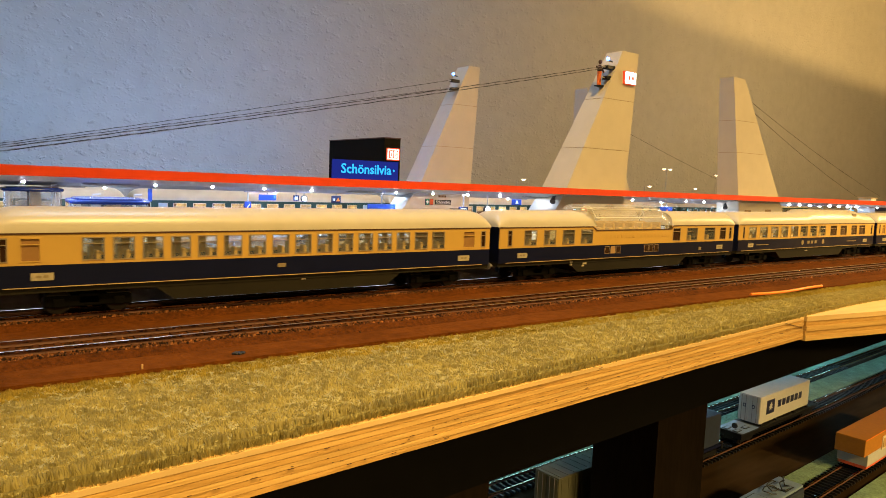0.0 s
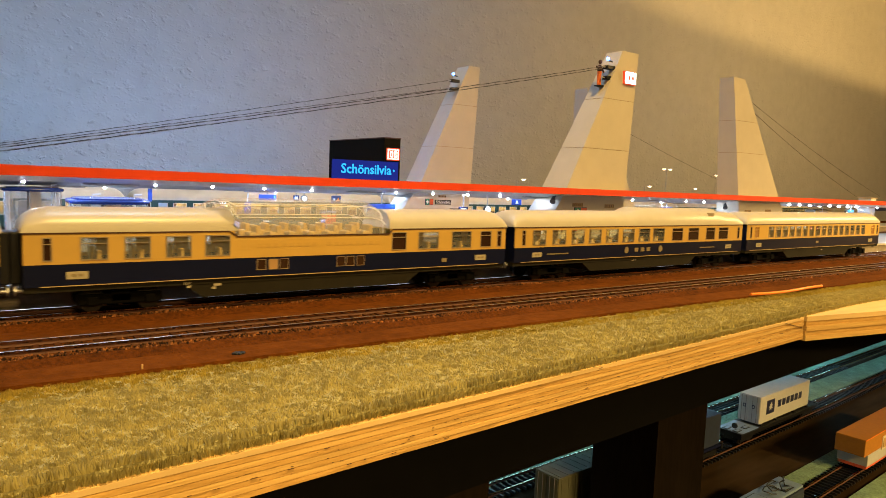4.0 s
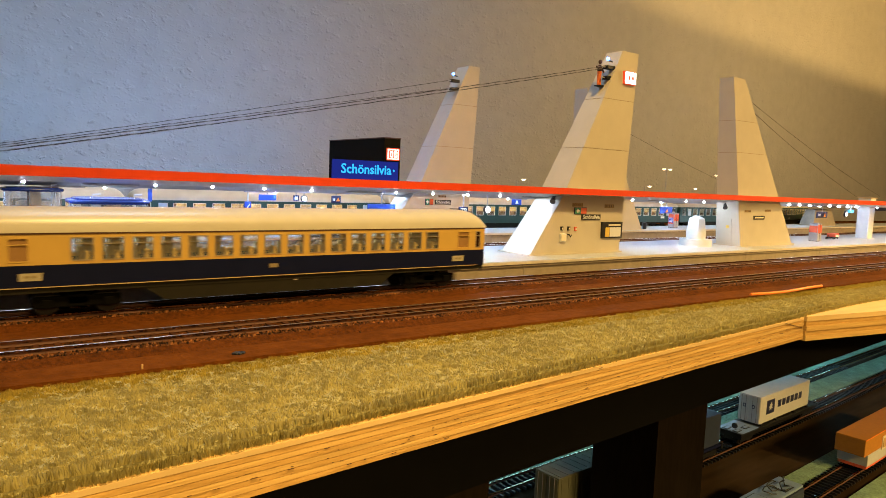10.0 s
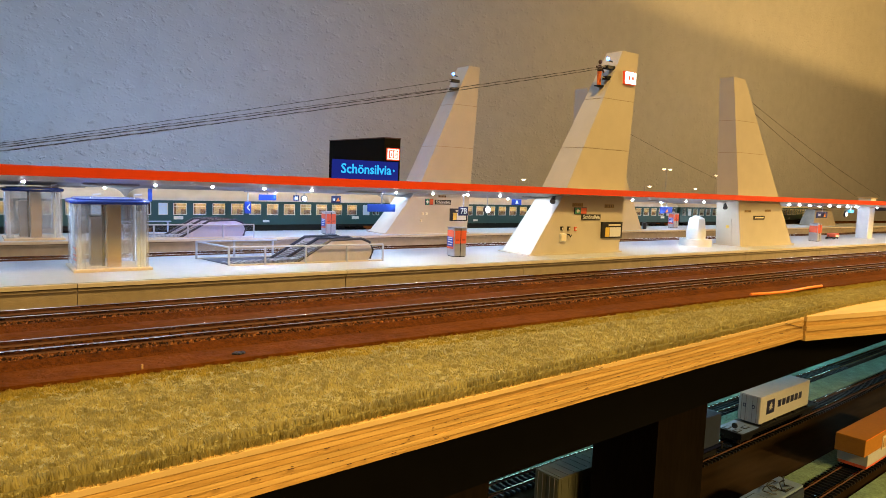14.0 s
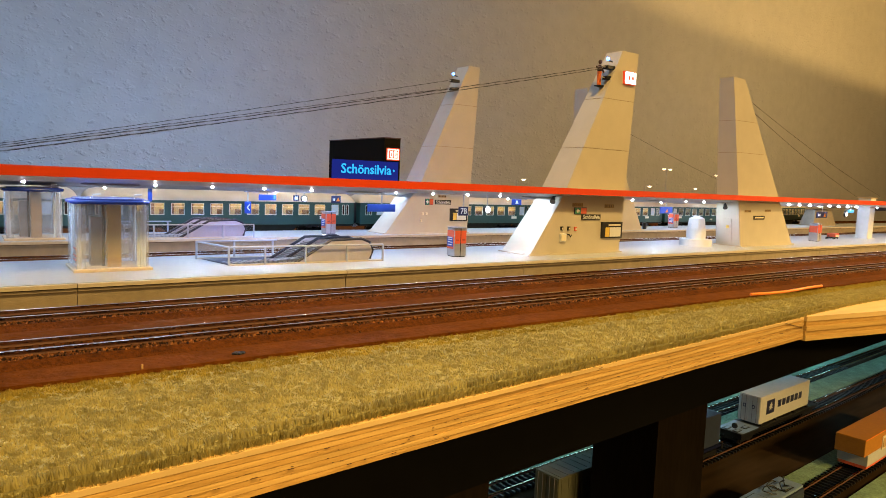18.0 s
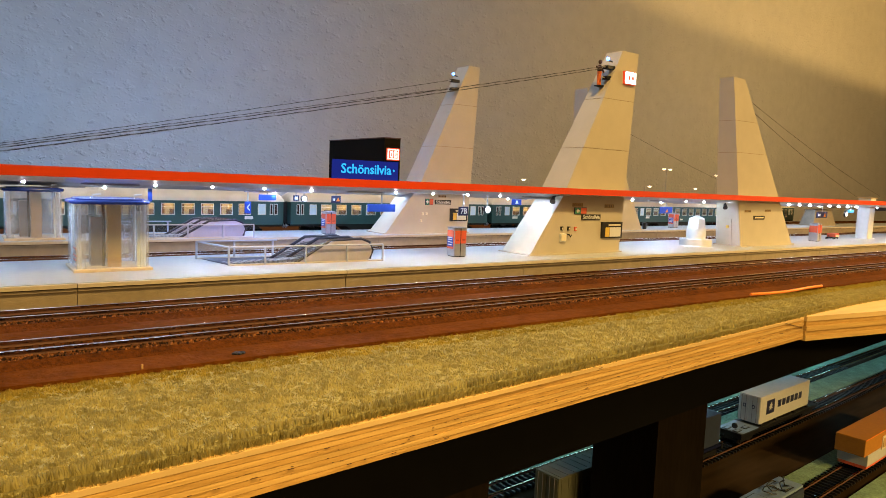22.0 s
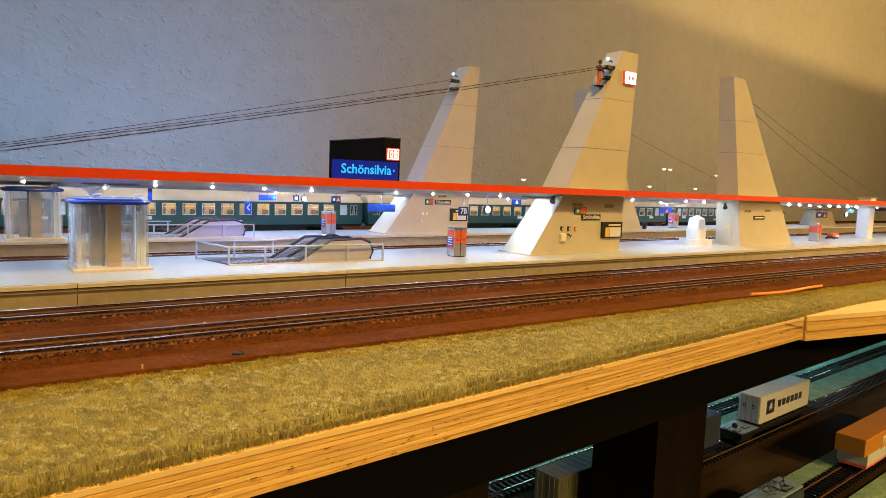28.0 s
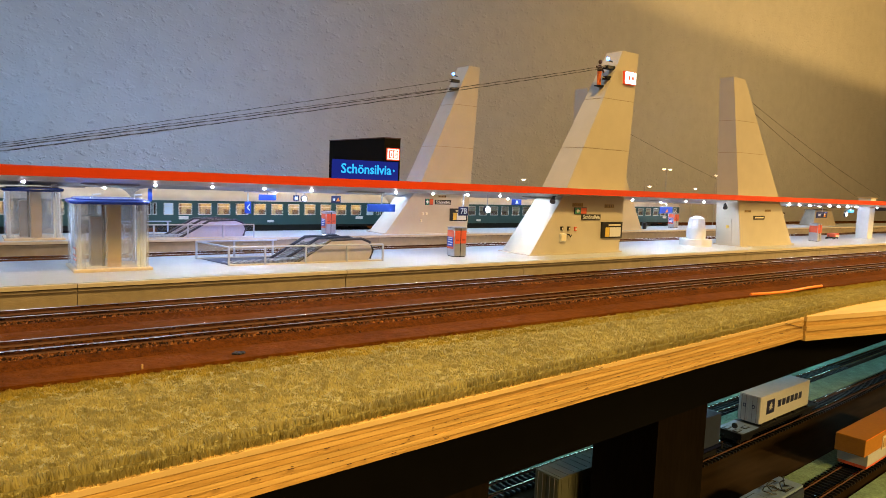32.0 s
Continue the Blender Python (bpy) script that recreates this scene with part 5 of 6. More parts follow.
def vent(at, x0, x1, z0, z1):
    y = face_y(at, (z0 + z1) / 2)
    t = thing("vent_grille", "small bronze vent grille on the pylon", "vent", group="vent grilles")
    box_part("frame", (x0, y - 0.0004, z0, x1, y + 0.0012, z1), M_VENT, t)
    n = 5
    for k in range(n):
        x = x0 + (x1 - x0) * (k + 0.5) / n
        box_part("slat", (x - 0.0003, y - 0.0006, z0 + 0.0005, x + 0.0003, y - 0.0004, z1 - 0.0005), M_GUTTER, t)


for a, b, c, d in ((0.4255, 0.4378, 0.0489, 0.0520), (0.4662, 0.4780, 0.0482, 0.0514)):
    vent(at2, a, b, c, d)
for a, b, c, d in ((0.6850, 0.6963, 0.0453, 0.0477), (0.7253, 0.7362, 0.0461, 0.0485)):
    vent(at3, a, b, c, d)
vent(at1, 0.4300, 0.4400, 0.0480, 0.0505)
t, y = wall_sign("station_name_sign", "small black station name sign", at3, 0.7025, 0.7238, 0.0375, 0.0416, M_BLK)
mark(t, sq(0.7045, 0.0388, 0.7215, 0.0403), y, M_PLATE, "text_bar")
for x, z, mm, lab in ((0.4130, 0.0305, M_BLK, "small dark switch box"), (0.4212, 0.0304, M_BLK, "small dark switch box"), (0.4293, 0.0300, M_VENDRED, "small red alarm box")):
    t = thing("wall_box", lab + " on the pylon", "box", group="wall boxes")
    y = face_y(at2, z)
    b = box_part("case", (x - 0.0013, y - 0.0010, z - 0.0017, x + 0.0013, y + 0.0012, z + 0.0017), mm, t, "", 0.0003)
    box_part("lens", (x - 0.0006, y - 0.0012, z - 0.0008, x + 0.0006, y - 0.0010, z + 0.0008), M_PLATE, b)
t = thing("fuse_box", "white fuse box with a black hook beside it", "box")
y = face_y(at2, 0.023)
box_part("case", (0.4106, y - 0.0016, 0.0194, 0.4175, y + 0.0012, 0.0262), M_WHITE, t, "", 0.0004)
box_part("door", (0.4114, y - 0.0019, 0.0202, 0.4167, y - 0.0016, 0.0254), M_PLATE, t)
part("hook", Geo().tube([(0.4200, y + 0.0010, 0.0255), (0.4200, y - 0.0020, 0.0255), (0.4215, y - 0.0024, 0.0235), (0.4230, y - 0.0020, 0.0250)], 0.0005, 6), M_BLK, t)
for x, z in ((0.3745, 0.0300), (0.3790, 0.0300), (0.3720, 0.0225)):
    t = thing("wall_box", "small pale switch box on the far pylon", "box", group="wall boxes")
    x += 0.035
    y = face_y(at1, z)
    box_part("case", (x - 0.0012, y - 0.0010, z - 0.0014, x + 0.0012, y + 0.0012, z + 0.0014), M_PLATE, t, "", 0.0003)


def spotlight(x, y, z, label="small black spotlight on the pylon"):
    t = thing("spotlight", label, "lamp", group="spotlights")
    part("arm", Geo().tube([(x + 0.006, y + 0.004, z + 0.003), (x, y, z + 0.002)], 0.0007, 6), M_BLK, t)
    part("head", Geo().tube([(x + 0.001, y + 0.001, z + 0.002), (x - 0.003, y - 0.002, z - 0.0015)], [0.0014, 0.0024], 12), M_BLK, t)


spotlight(0.4000, 0.4040, 0.0545)
spotlight(0.6630, 0.4130, 0.0510)
# service door in the third pylon's side
t = thing("service_door", "grey flush service door with a yellow-green sticker", "door")
xa_, xb_ = at3(ZP + 0.0013)[0], at3(ZP + 0.0290)[0]
part("leaf", Geo().hexa([(xa_ - 0.0004, 0.4120, ZP + 0.0013), (xa_ + 0.001, 0.4120, ZP + 0.0013), (xa_ + 0.001, 0.4220, ZP + 0.0013), (xa_ - 0.0004, 0.4220, ZP + 0.0013),
                         (xb_ - 0.0004, 0.4120, ZP + 0.0290), (xb_ + 0.001, 0.4120, ZP + 0.0290), (xb_ + 0.001, 0.4220, ZP + 0.0290), (xb_ - 0.0004, 0.4220, ZP + 0.0290)]), M_CONC, t)
xm_ = at3(ZP + 0.0205)[0]
box_part("sticker", (xm_ - 0.0009, 0.4150, ZP + 0.0190, xm_ + 0.0004, 0.4180, ZP + 0.0220), M_YELLOW, t)

# beacons, brackets, badge and figure at the pylon heads
t = thing("glowing_badge", "square lit red and white badge on the pylon", "sign")
y = at2(0.1645)[2]
part("frame", Geo().rbox(0.4852, y - 0.0022, 0.1587, 0.5014, y + 0.0006, 0.1706, 0.0012), M_SIGNRED, t, "red rounded frame")
part("field", Geo().rbox(0.4861, y - 0.0026, 0.1595, 0.5005, y - 0.0018, 0.1698, 0.0008), M_SIGNWHITE, t, "white glowing field")
for k in (0, 1):
    box_part("badge_bar", (0.4900 + k * 0.0050, y - 0.0030, 0.1628, 0.4918 + k * 0.0050, y - 0.0026, 0.1662), M_SIGNRED, t)


def pylon_head(x, y, z, label):
    t = thing("beacon", label, "lamp", group="pylon beacons")
    part("bulb", Geo().ball(x, y, z, 0.0017, 10), M_LEDBLUE, t, "blue-white beacon bulb", True)
    part("stem", Geo().tube([(x + 0.006, y, z - 0.002), (x, y, z - 0.0012)], 0.0006, 6), M_BLK, t)
    t = thing("cable_clamp", "black cable clamps bolted on the pylon", "clamp", group="cable clamps")
    for dz in (-0.0075, -0.0165):
        s = (z + dz)
        part("clamp", Geo().rbox(x - 0.0030, y - 0.0028, s - 0.0016, x + 0.0075, y + 0.0028, s + 0.0016, 0.0005), M_BLK, t)
        part("eye", Geo().tube([(x - 0.0030, y, s), (x - 0.0072, y, s)], 0.0006, 6), M_GREY, t)


pylon_head(0.4690, 0.4160, 0.1792, "blue-white beacon lamp at the pylon head")
pylon_head(0.4505, 0.6220, 0.1850, "blue-white beacon lamp at the far pylon head")

fig = Geo()
fx, fy, fz = 0.4625, 0.4190, 0.1560
fig.tube([(fx - 0.0012, fy, fz), (fx - 0.0010, fy, fz + 0.0050), (fx - 0.0004, fy, fz + 0.0105)], [0.0010, 0.0011, 0.0015], 8)
fig.tube([(fx + 0.0014, fy, fz), (fx + 0.0012, fy, fz + 0.0050), (fx + 0.0004, fy, fz + 0.0105)], [0.0010, 0.0011, 0.0015], 8)
fig.tube([(fx, fy, fz + 0.0098), (fx, fy, fz + 0.0140), (fx + 0.0001, fy, fz + 0.0175)], [0.0019, 0.0021, 0.0013], 10)
fig.ball(fx + 0.0002, fy, fz + 0.0200, 0.0016, 10, 1.2)
fig.tube([(fx - 0.0016, fy, fz + 0.0165), (fx - 0.0042, fy - 0.001, fz + 0.0145), (fx - 0.0052, fy - 0.001, fz + 0.0160)], 0.0007, 6)
fig.tube([(fx + 0.0016, fy, fz + 0.0165), (fx + 0.0040, fy, fz + 0.0130), (fx + 0.0058, fy, fz + 0.0118)], 0.0007, 6)
M_FIG = mat("figurine_orange", (0.72, 0.16, 0.03), 0.55, var=0.25, scale=900)
nt = M_FIG.node_tree
tc, axis, above, coat = nt.nodes.new("ShaderNodeTexCoord"), nt.nodes.new("ShaderNodeSeparateXYZ"), nt.nodes.new("ShaderNodeMath"), nt.nodes.new("ShaderNodeMix")
above.operation, above.inputs[1].default_value, coat.data_type = "GREATER_THAN", fz + 0.0118, "RGBA"
coat.inputs["B"].default_value = (0.055, 0.022, 0.015, 1)
nt.links.new(tc.outputs["Object"], axis.inputs[0])
nt.links.new(axis.outputs["Z"], above.inputs[0])
nt.links.new(above.outputs[0], coat.inputs["Factor"])
nt.links.new(nt.nodes["Principled BSDF"].inputs["Base Color"].links[0].from_socket, coat.inputs["A"])
nt.links.new(coat.outputs["Result"], nt.nodes["Principled BSDF"].inputs["Base Color"])
solid("worker_figurine", fig, M_FIG, "tiny model figurine with orange trousers and dark jacket", "figurine", smooth=True)
solid("figurine_ledge", Geo().rbox(fx - 0.003, fy - 0.002, fz - 0.0012, fx + 0.0085, fy + 0.003, fz, 0.0003), M_BLK, "small black ledge bolted to the pylon", "ledge")


def cable(a, b, sag, label, r=0.00022):
    t = thing("stay_cable", label, "cable", group="stay cables")
    n = 220
    for ph, mm, lab in ((0.0, M_CABLE, "pale twisted strand"), (math.pi, M_CABLEDARK, "dark twisted strand")):
        pts = []
        for k in range(n + 1):
            s = k / n
            w = 2 * math.pi * 38 * s + ph
            pts.append((a[0] + (b[0] - a[0]) * s, a[1] + (b[1] - a[1]) * s + r * math.cos(w), a[2] + (b[2] - a[2]) * s - sag * 4 * s * (1 - s) + r * math.sin(w)))
        part("strand", Geo().tube(pts, r, 5), mm, t, lab)


M_CABLE = mat("cable_silver", (0.22, 0.20, 0.18), 0.4, metal=0.5, var=0.4, scale=700)
M_CABLEDARK = mat("cable_dark", (0.010, 0.010, 0.010), 0.6, var=0.2)
cable((0.4440, 0.622, 0.1772), (-0.318, 0.622, 0.0095), 0.003, "thin twisted stay cable running down from the far pylon")
cable((0.4430, 0.622, 0.1683), (-0.318, 0.628, 0.0085), 0.000, "thin twisted stay cable running down from the far pylon")
cable((0.4625, 0.416, 0.1718), (-0.321, 0.416, 0.0095), 0.0045, "thin twisted stay cable running down from the pylon")
cable((0.4625, 0.416, 0.1700), (-0.321, 0.419, 0.0085), 0.0050, "thin twisted stay cable running down from the pylon")
cable((0.705, 0.420, 0.1660), (1.05, 0.420, 0.0680), 0.004, "thin grey stay cable behind the pylon", 0.00018)
cable((0.705, 0.420, 0.1580), (0.98, 0.420, 0.0660), 0.004, "thin grey stay cable behind the pylon", 0.00018)
cable((0.665, 0.630, 0.1700), (1.10, 0.630, 0.0580), 0.004, "thin grey stay cable behind the far pylon", 0.00018)

# station sign box on the canopy
t = thing("station_sign_box", "black sign tower with a lit blue name board", "sign")
zb = zc(0.23) - 0.0004
box_part("tower", (0.2405, 0.4100, zb, 0.2535, 0.4960, 0.0946), M_BOXBLACK, t, "black box")
box_part("tower_top", (0.2402, 0.4097, 0.0946, 0.2538, 0.4963, 0.0953), M_GUTTER, t, "brown top edge")
box_part("name_board", (0.1975, 0.4015, zb + 0.0003, 0.2470, 0.4035, 0.0782), M_DISPLAY, t, "glowing blue display")
words("Schönsilvia", 0.0088, M_LETTER, t, pose(0.2222, 0.4012, 0.0722, 90, 0, 0))
mark(t, [(0.2445, 0.0722), (0.2430, 0.0732), (0.2430, 0.0712)], 0.4014, M_LETTER, "arrow_mark")
box_part("base_plate", (0.1900, 0.4000, zb - 0.0006 + 0.0002, 0.2580, 0.4730, zb + 0.0002), M_BASE, t, "tan base plate on the canopy roof")
p = box_part("badge", (0.2420, 0.4092, 0.0795, 0.2525, 0.4099, 0.0880), M_SIGNRED, t, "lit red badge")
box_part("badge_field", (0.2428, 0.4088, 0.0803, 0.2517, 0.4092, 0.0872), M_SIGNWHITE, p)
box_part("badge_inner", (0.2434, 0.4086, 0.0809, 0.2511, 0.4088, 0.0866), M_SIGNRED, p)
for k in (0, 1):
    box_part("badge_bar", (0.2443 + k * 0.0034, 0.4084, 0.0817, 0.2468 + k * 0.0034, 0.4086, 0.0858), M_SIGNWHITE, p)
    box_part("badge_gap", (0.2451 + k * 0.0034, 0.4082, 0.0826, 0.2461 + k * 0.0034, 0.4084, 0.0849), M_SIGNRED, p)


# lamp posts along the back
def lamp_post(x, y, z, heads):
    t = thing("platform_lamp_post", "slim grey lamp post with small lit heads", "lamp post", group="lamp posts")
    part("mast", Geo().cyl(x, y, -0.0045, z, 0.0008, 8), M_GREY, t)
    for dx in heads:
        a = part("arm", Geo().tube([(x, y, z), (x + dx, y, z + 0.0015)], 0.0005, 6), M_GREY, t)
        part("head", Geo().rbox(x + dx - 0.006, y - 0.003, z + 0.0008, x + dx + 0.006, y + 0.003, z + 0.0022, 0.0005), M_GREY, a)
        part("lens", Geo().ball(x + dx, y, z + 0.0002, 0.0032, 8, 0.6), M_LEDWARM, a, "warm glowing lens", True)


lamp_post(1.0560, 0.78, 0.1025, (-0.008, 0.010))
lamp_post(1.2132, 0.78, 0.0970, (0.0,))
lamp_post(1.1380, 0.78, 0.0690, (0.010,))
lamp_post(0.6930, 0.78, 0.0725, (0.013,))
lamp_post(0.9970, 0.78, 0.0700, (0.013,))

# loose things on the ballast
tubes = Geo().tube([(0.4437, 0.2520, -0.0032), (0.4620, 0.2490, -0.0032), (0.4800, 0.2475, -0.0031), (0.5000, 0.2485, -0.0030), (0.5200, 0.2512, -0.0032), (0.5432, 0.2516, -0.0031)], 0.0010, 10)
solid("orange_tube", tubes, M_ORANGE, "short bright orange plastic tube lying on the ballast", "tube", smooth=True)
g = Geo()
rs = random.Random(3)
for k in range(26):
    a, q = rs.uniform(0, 6.28), rs.random() ** 0.6
    r_ = rs.uniform(0.0003, 0.0009)
    g.ball(0.0885 + 0.0022 * q * math.cos(a) + 0.0007 * math.sin(2 * a), 0.2598 + 0.0016 * q * math.sin(a), -0.0043, r_, 7, 0.8)
solid("tar_lump", g, M_BLK, "dark crumbly tar lump on the ballast", "lump")
solid("wood_chip", Geo().rbox(0.0512, 0.2543, -0.0045, 0.0520, 0.2549, -0.0026, 0.0003), M_BROWNPILLAR, "small pale wood chip stuck in the ballast", "chip")
g = Geo()
rs = random.Random(5)
for i in range(11000):
    x = rs.random() ** 1.4 * 1.0 - 0.01
    tr_ = YF if rs.random() < 0.55 else YT
    q_ = rs.random()
    y = tr_ - 0.0130 + rs.gauss(0, 0.0017) if q_ < 0.60 else (tr_ + rs.uniform(-0.0065, 0.0065) if q_ < 0.98 else rs.uniform(0.258, 0.374))
    zb = -0.0032 if abs(y - tr_) < 0.007 else (-0.0024 if abs(y - tr_) < 0.0158 else -0.0047)
    s = rs.uniform(0.0004, 0.0012) if q_ < 0.98 else 0.0003
    a = rs.uniform(0, 3)
    g.add([(x + s * math.cos(a), y + s * math.sin(a), zb), (x + s * math.cos(a + 2.1), y + s * math.sin(a + 2.1), zb), (x + s * math.cos(a + 4.2), y + s * math.sin(a + 4.2), zb), (x, y, zb + 0.0003 + s * 0.75)],
          [(0, 1, 3), (1, 2, 3), (2, 0, 3)])
M_GRIT = mat("ballast_grit", (0.150, 0.058, 0.018), 0.8, var=0.6, scale=420, second=(0.014, 0.006, 0.003), spec=0.15)
nt = M_GRIT.node_tree
own, span, tone = nt.nodes.new("ShaderNodeNewGeometry"), nt.nodes.new("ShaderNodeMapRange"), nt.nodes.new("ShaderNodeVectorMath")
span.inputs["From Min"].default_value, span.inputs["To Min"].default_value, span.inputs["To Max"].default_value = 0.3, 0.12, 2.0
tone.operation = "SCALE"
nt.links.new(own.outputs["Random Per Island"], span.inputs["Value"])
nt.links.new(nt.nodes["Principled BSDF"].inputs["Base Color"].links[0].from_socket, tone.inputs[0])
nt.links.new(span.outputs[0], tone.inputs["Scale"])
nt.links.new(tone.outputs[0], nt.nodes["Principled BSDF"].inputs["Base Color"])
solid("loose_ballast", g, M_GRIT, "loose brown ballast grit beside the sleepers", "grit", kind="stuff")


# grass strip
def grass_near(x):
    return 0.1752 + 0.0800 * x if x < 0.5 else 0.2152 + 0.03 * (x - 0.5)


g = Geo()
rs = random.Random(11)
for i in range(3200):
    x = rs.random() ** 1.3 * 0.46 - 0.01
    y, q = grass_near(x) - 0.0004 + rs.gauss(0, 0.0004), rs.uniform(0.0002, 0.0006)
    y = max(y, yedge(x) + 0.0004)
    a = rs.uniform(0, 3)
    g.add([(x + q * math.cos(a + w), y + q * 0.7 * math.sin(a + w), ZT - 0.0001) for w in (0, 2.1, 4.2)] + [(x, y, ZT + q * 1.5)], [(0, 1, 3), (1, 2, 3), (2, 0, 3)])
solid("glue_crumbs", g, M_CRUMB, "pale dried glue crumbs along the grass edge", "crumbs", kind="stuff")
pts = [(x, grass_near(x)) for x in (-0.3, 0.0, 0.2, 0.4, 0.5, 0.7, 1.2)]
solid("grass_mat", Geo().prism(pts + [(1.2, 0.2570), (-0.3, 0.2550)], "z", ZT + 0.0007, ZT + 0.0038), M_GRASSMAT, "olive felt backing of the grass strip", "grass", kind="stuff")
rng = np.random.default_rng(7)
n = 240000
bx = rng.random(n) ** 1.7 * 0.92 - 0.02
near = np.where(bx < 0.5, 0.1752 + 0.08 * bx, 0.2152 + 0.03 * (bx - 0.5))
v = rng.random(n)
by = near - 0.0006 + v * (0.2568 - near)
lump = rng.random((420, 60))


def clumps(x, y, cell):
    u, w = (x + 0.05) / cell, (y - 0.16) / cell
    i, j = np.floor(u).astype(int), np.floor(w).astype(int)
    a, b = u - i, w - j
    a, b = a * a * (3 - 2 * a), b * b * (3 - 2 * b)
    g00, g10, g01, g11 = (lump[(i + p) % 420, (j + q) % 60] for p, q in ((0, 0), (1, 0), (0, 1), (1, 1)))
    return (g00 * (1 - a) + g10 * a) * (1 - b) + (g01 * (1 - a) + g11 * a) * b


dens = 1.5 * clumps(bx + 0.35 * by, by, 0.0015) + 0.5 * clumps(bx + 0.11, by, 0.0012) - 1.0
hgt = 0.0011 + 0.0002 * rng.random(n) + 0.0008 * dens + 0.0012 * np.clip(1 - (by - near) / 0.003, 0, 1)
yaw_ = rng.random(n) * 6.283
tilt = rng.random(n) * 0.0022
turn_ = 6.3 * clumps(bx + 0.3, by, 0.0045)
lx, ly = np.cos(yaw_) * tilt * 0.30 + 0.0005 * np.cos(turn_), np.sin(yaw_) * tilt * 0.30 + 0.0005 * np.sin(turn_)
wx, wy = -np.sin(yaw_ + 0.7) * 0.00042, np.cos(yaw_ + 0.7) * 0.00042
z0 = ZT + 0.0033
V = np.stack([np.stack([bx - wx, by - wy, np.full(n, z0)], 1), np.stack([bx + wx, by + wy, np.full(n, z0)], 1),
              np.stack([bx + lx, by + ly, z0 + hgt], 1)], 1).reshape(-1, 3)
fringe = rng.random(n) < 0.04
V = V.reshape(-1, 3, 3)
m_ = int(fringe.sum())
fy = (near[fringe] + rng.normal(0, 0.0007, m_))
up = 0.0018 + 0.0010 * rng.random(m_) + 0.0008 * dens[fringe]
V[fringe, 0:2, 1] = fy[:, None] + np.stack([-wy[fringe], wy[fringe]], 1) * 1.3
V[fringe, 2, 1] = fy - 0.0004 - 0.0012 * rng.random(m_)
V[fringe, 0:2, 2] = ZT + 0.0004
V[fringe, 2, 2] = ZT + 0.0004 + up
by = np.where(fringe, near, by)
rim = 0.2568 - by < 0.0155 + 0.004 * dens
for sel, mm, lab in ((~rim, M_GRASS, "short olive-green static grass along the board edge"), (rim, M_GRASS2, "yellowish grass edging beside the ballast")):
    W = V.reshape(-1, 3, 3)[sel].reshape(-1, 3)
    me = bpy.data.meshes.new("grass_blades")
    me.from_pydata(W.tolist(), [], np.arange(len(W)).reshape(-1, 3).tolist())
    me.materials.append(mm)
    tagged(part("grass_blades", me, mm), lab, "grass", kind="stuff")

# ---- lower storage yard ----
for y0, y1, x0, x1 in ((0.0915, 0.128, -0.5, 1.2), (0.030, 0.066, -0.1, 1.2), (-0.084, -0.062, -0.4, 0.9), (-0.150, -0.118, -0.4, 0.9)):
    solid("grass_strip", Geo().box(x0, y0, -0.0062, x1, y1, -0.0035), M_TEAL, "green scatter strip between the lower tracks", "grass", "lower grass strips", kind="stuff", m=LOW)
for y, s0, s1 in ((0.081, -0.36, 0.45), (0.0118, -0.36, 0.5), (-0.095, -0.2, 0.25)):
    track(y, -0.6, 1.4, s0, s1, "dark storage track on the lower level", 0.0, LOW, TIE)


M_DARKBOX = mat("container_dark", (0.018, 0.026, 0.055), 0.5, var=0.2)
M_DECK = mat("deck_blue_grey", (0.17, 0.24, 0.36), 0.35, var=0.2, scale=200)


def wagon(x0, x1, y, label, deck=M_CONT):
    t = thing("flat_wagon", label, "wagon", LOW, "storage yard wagons")
    box_part("deck", (x0, y - 0.0145, 0.0110, x1, y + 0.0145, 0.0135), deck, t, "", 0.0004)
    box_part("underframe", (x0 + 0.004, y - 0.0035, 0.0060, x1 - 0.004, y + 0.0035, 0.0110), M_BLK, t)
    for x in (x0, x1 - 0.003):
        box_part("buffer_beam", (x, y - 0.0150, 0.0085, x + 0.003, y + 0.0150, 0.0145), M_BLK, t)
    for x in (x0 + 0.020, x1 - 0.020):
        b = box_part("bogie", (x - 0.014, y - 0.0115, 0.0030, x + 0.014, y + 0.0115, 0.0075), M_BLK, t)
        for dx in (-0.010, 0.010):
            part("wheelset", Geo().tube([(x + dx, y - 0.0095, 0.0052), (x + dx, y - 0.0075, 0.0052)], 0.0055, 14).tube([(x + dx, y + 0.0075, 0.0052), (x + dx, y + 0.0095, 0.0052)], 0.0055, 14), M_WHEEL, b)
    return t


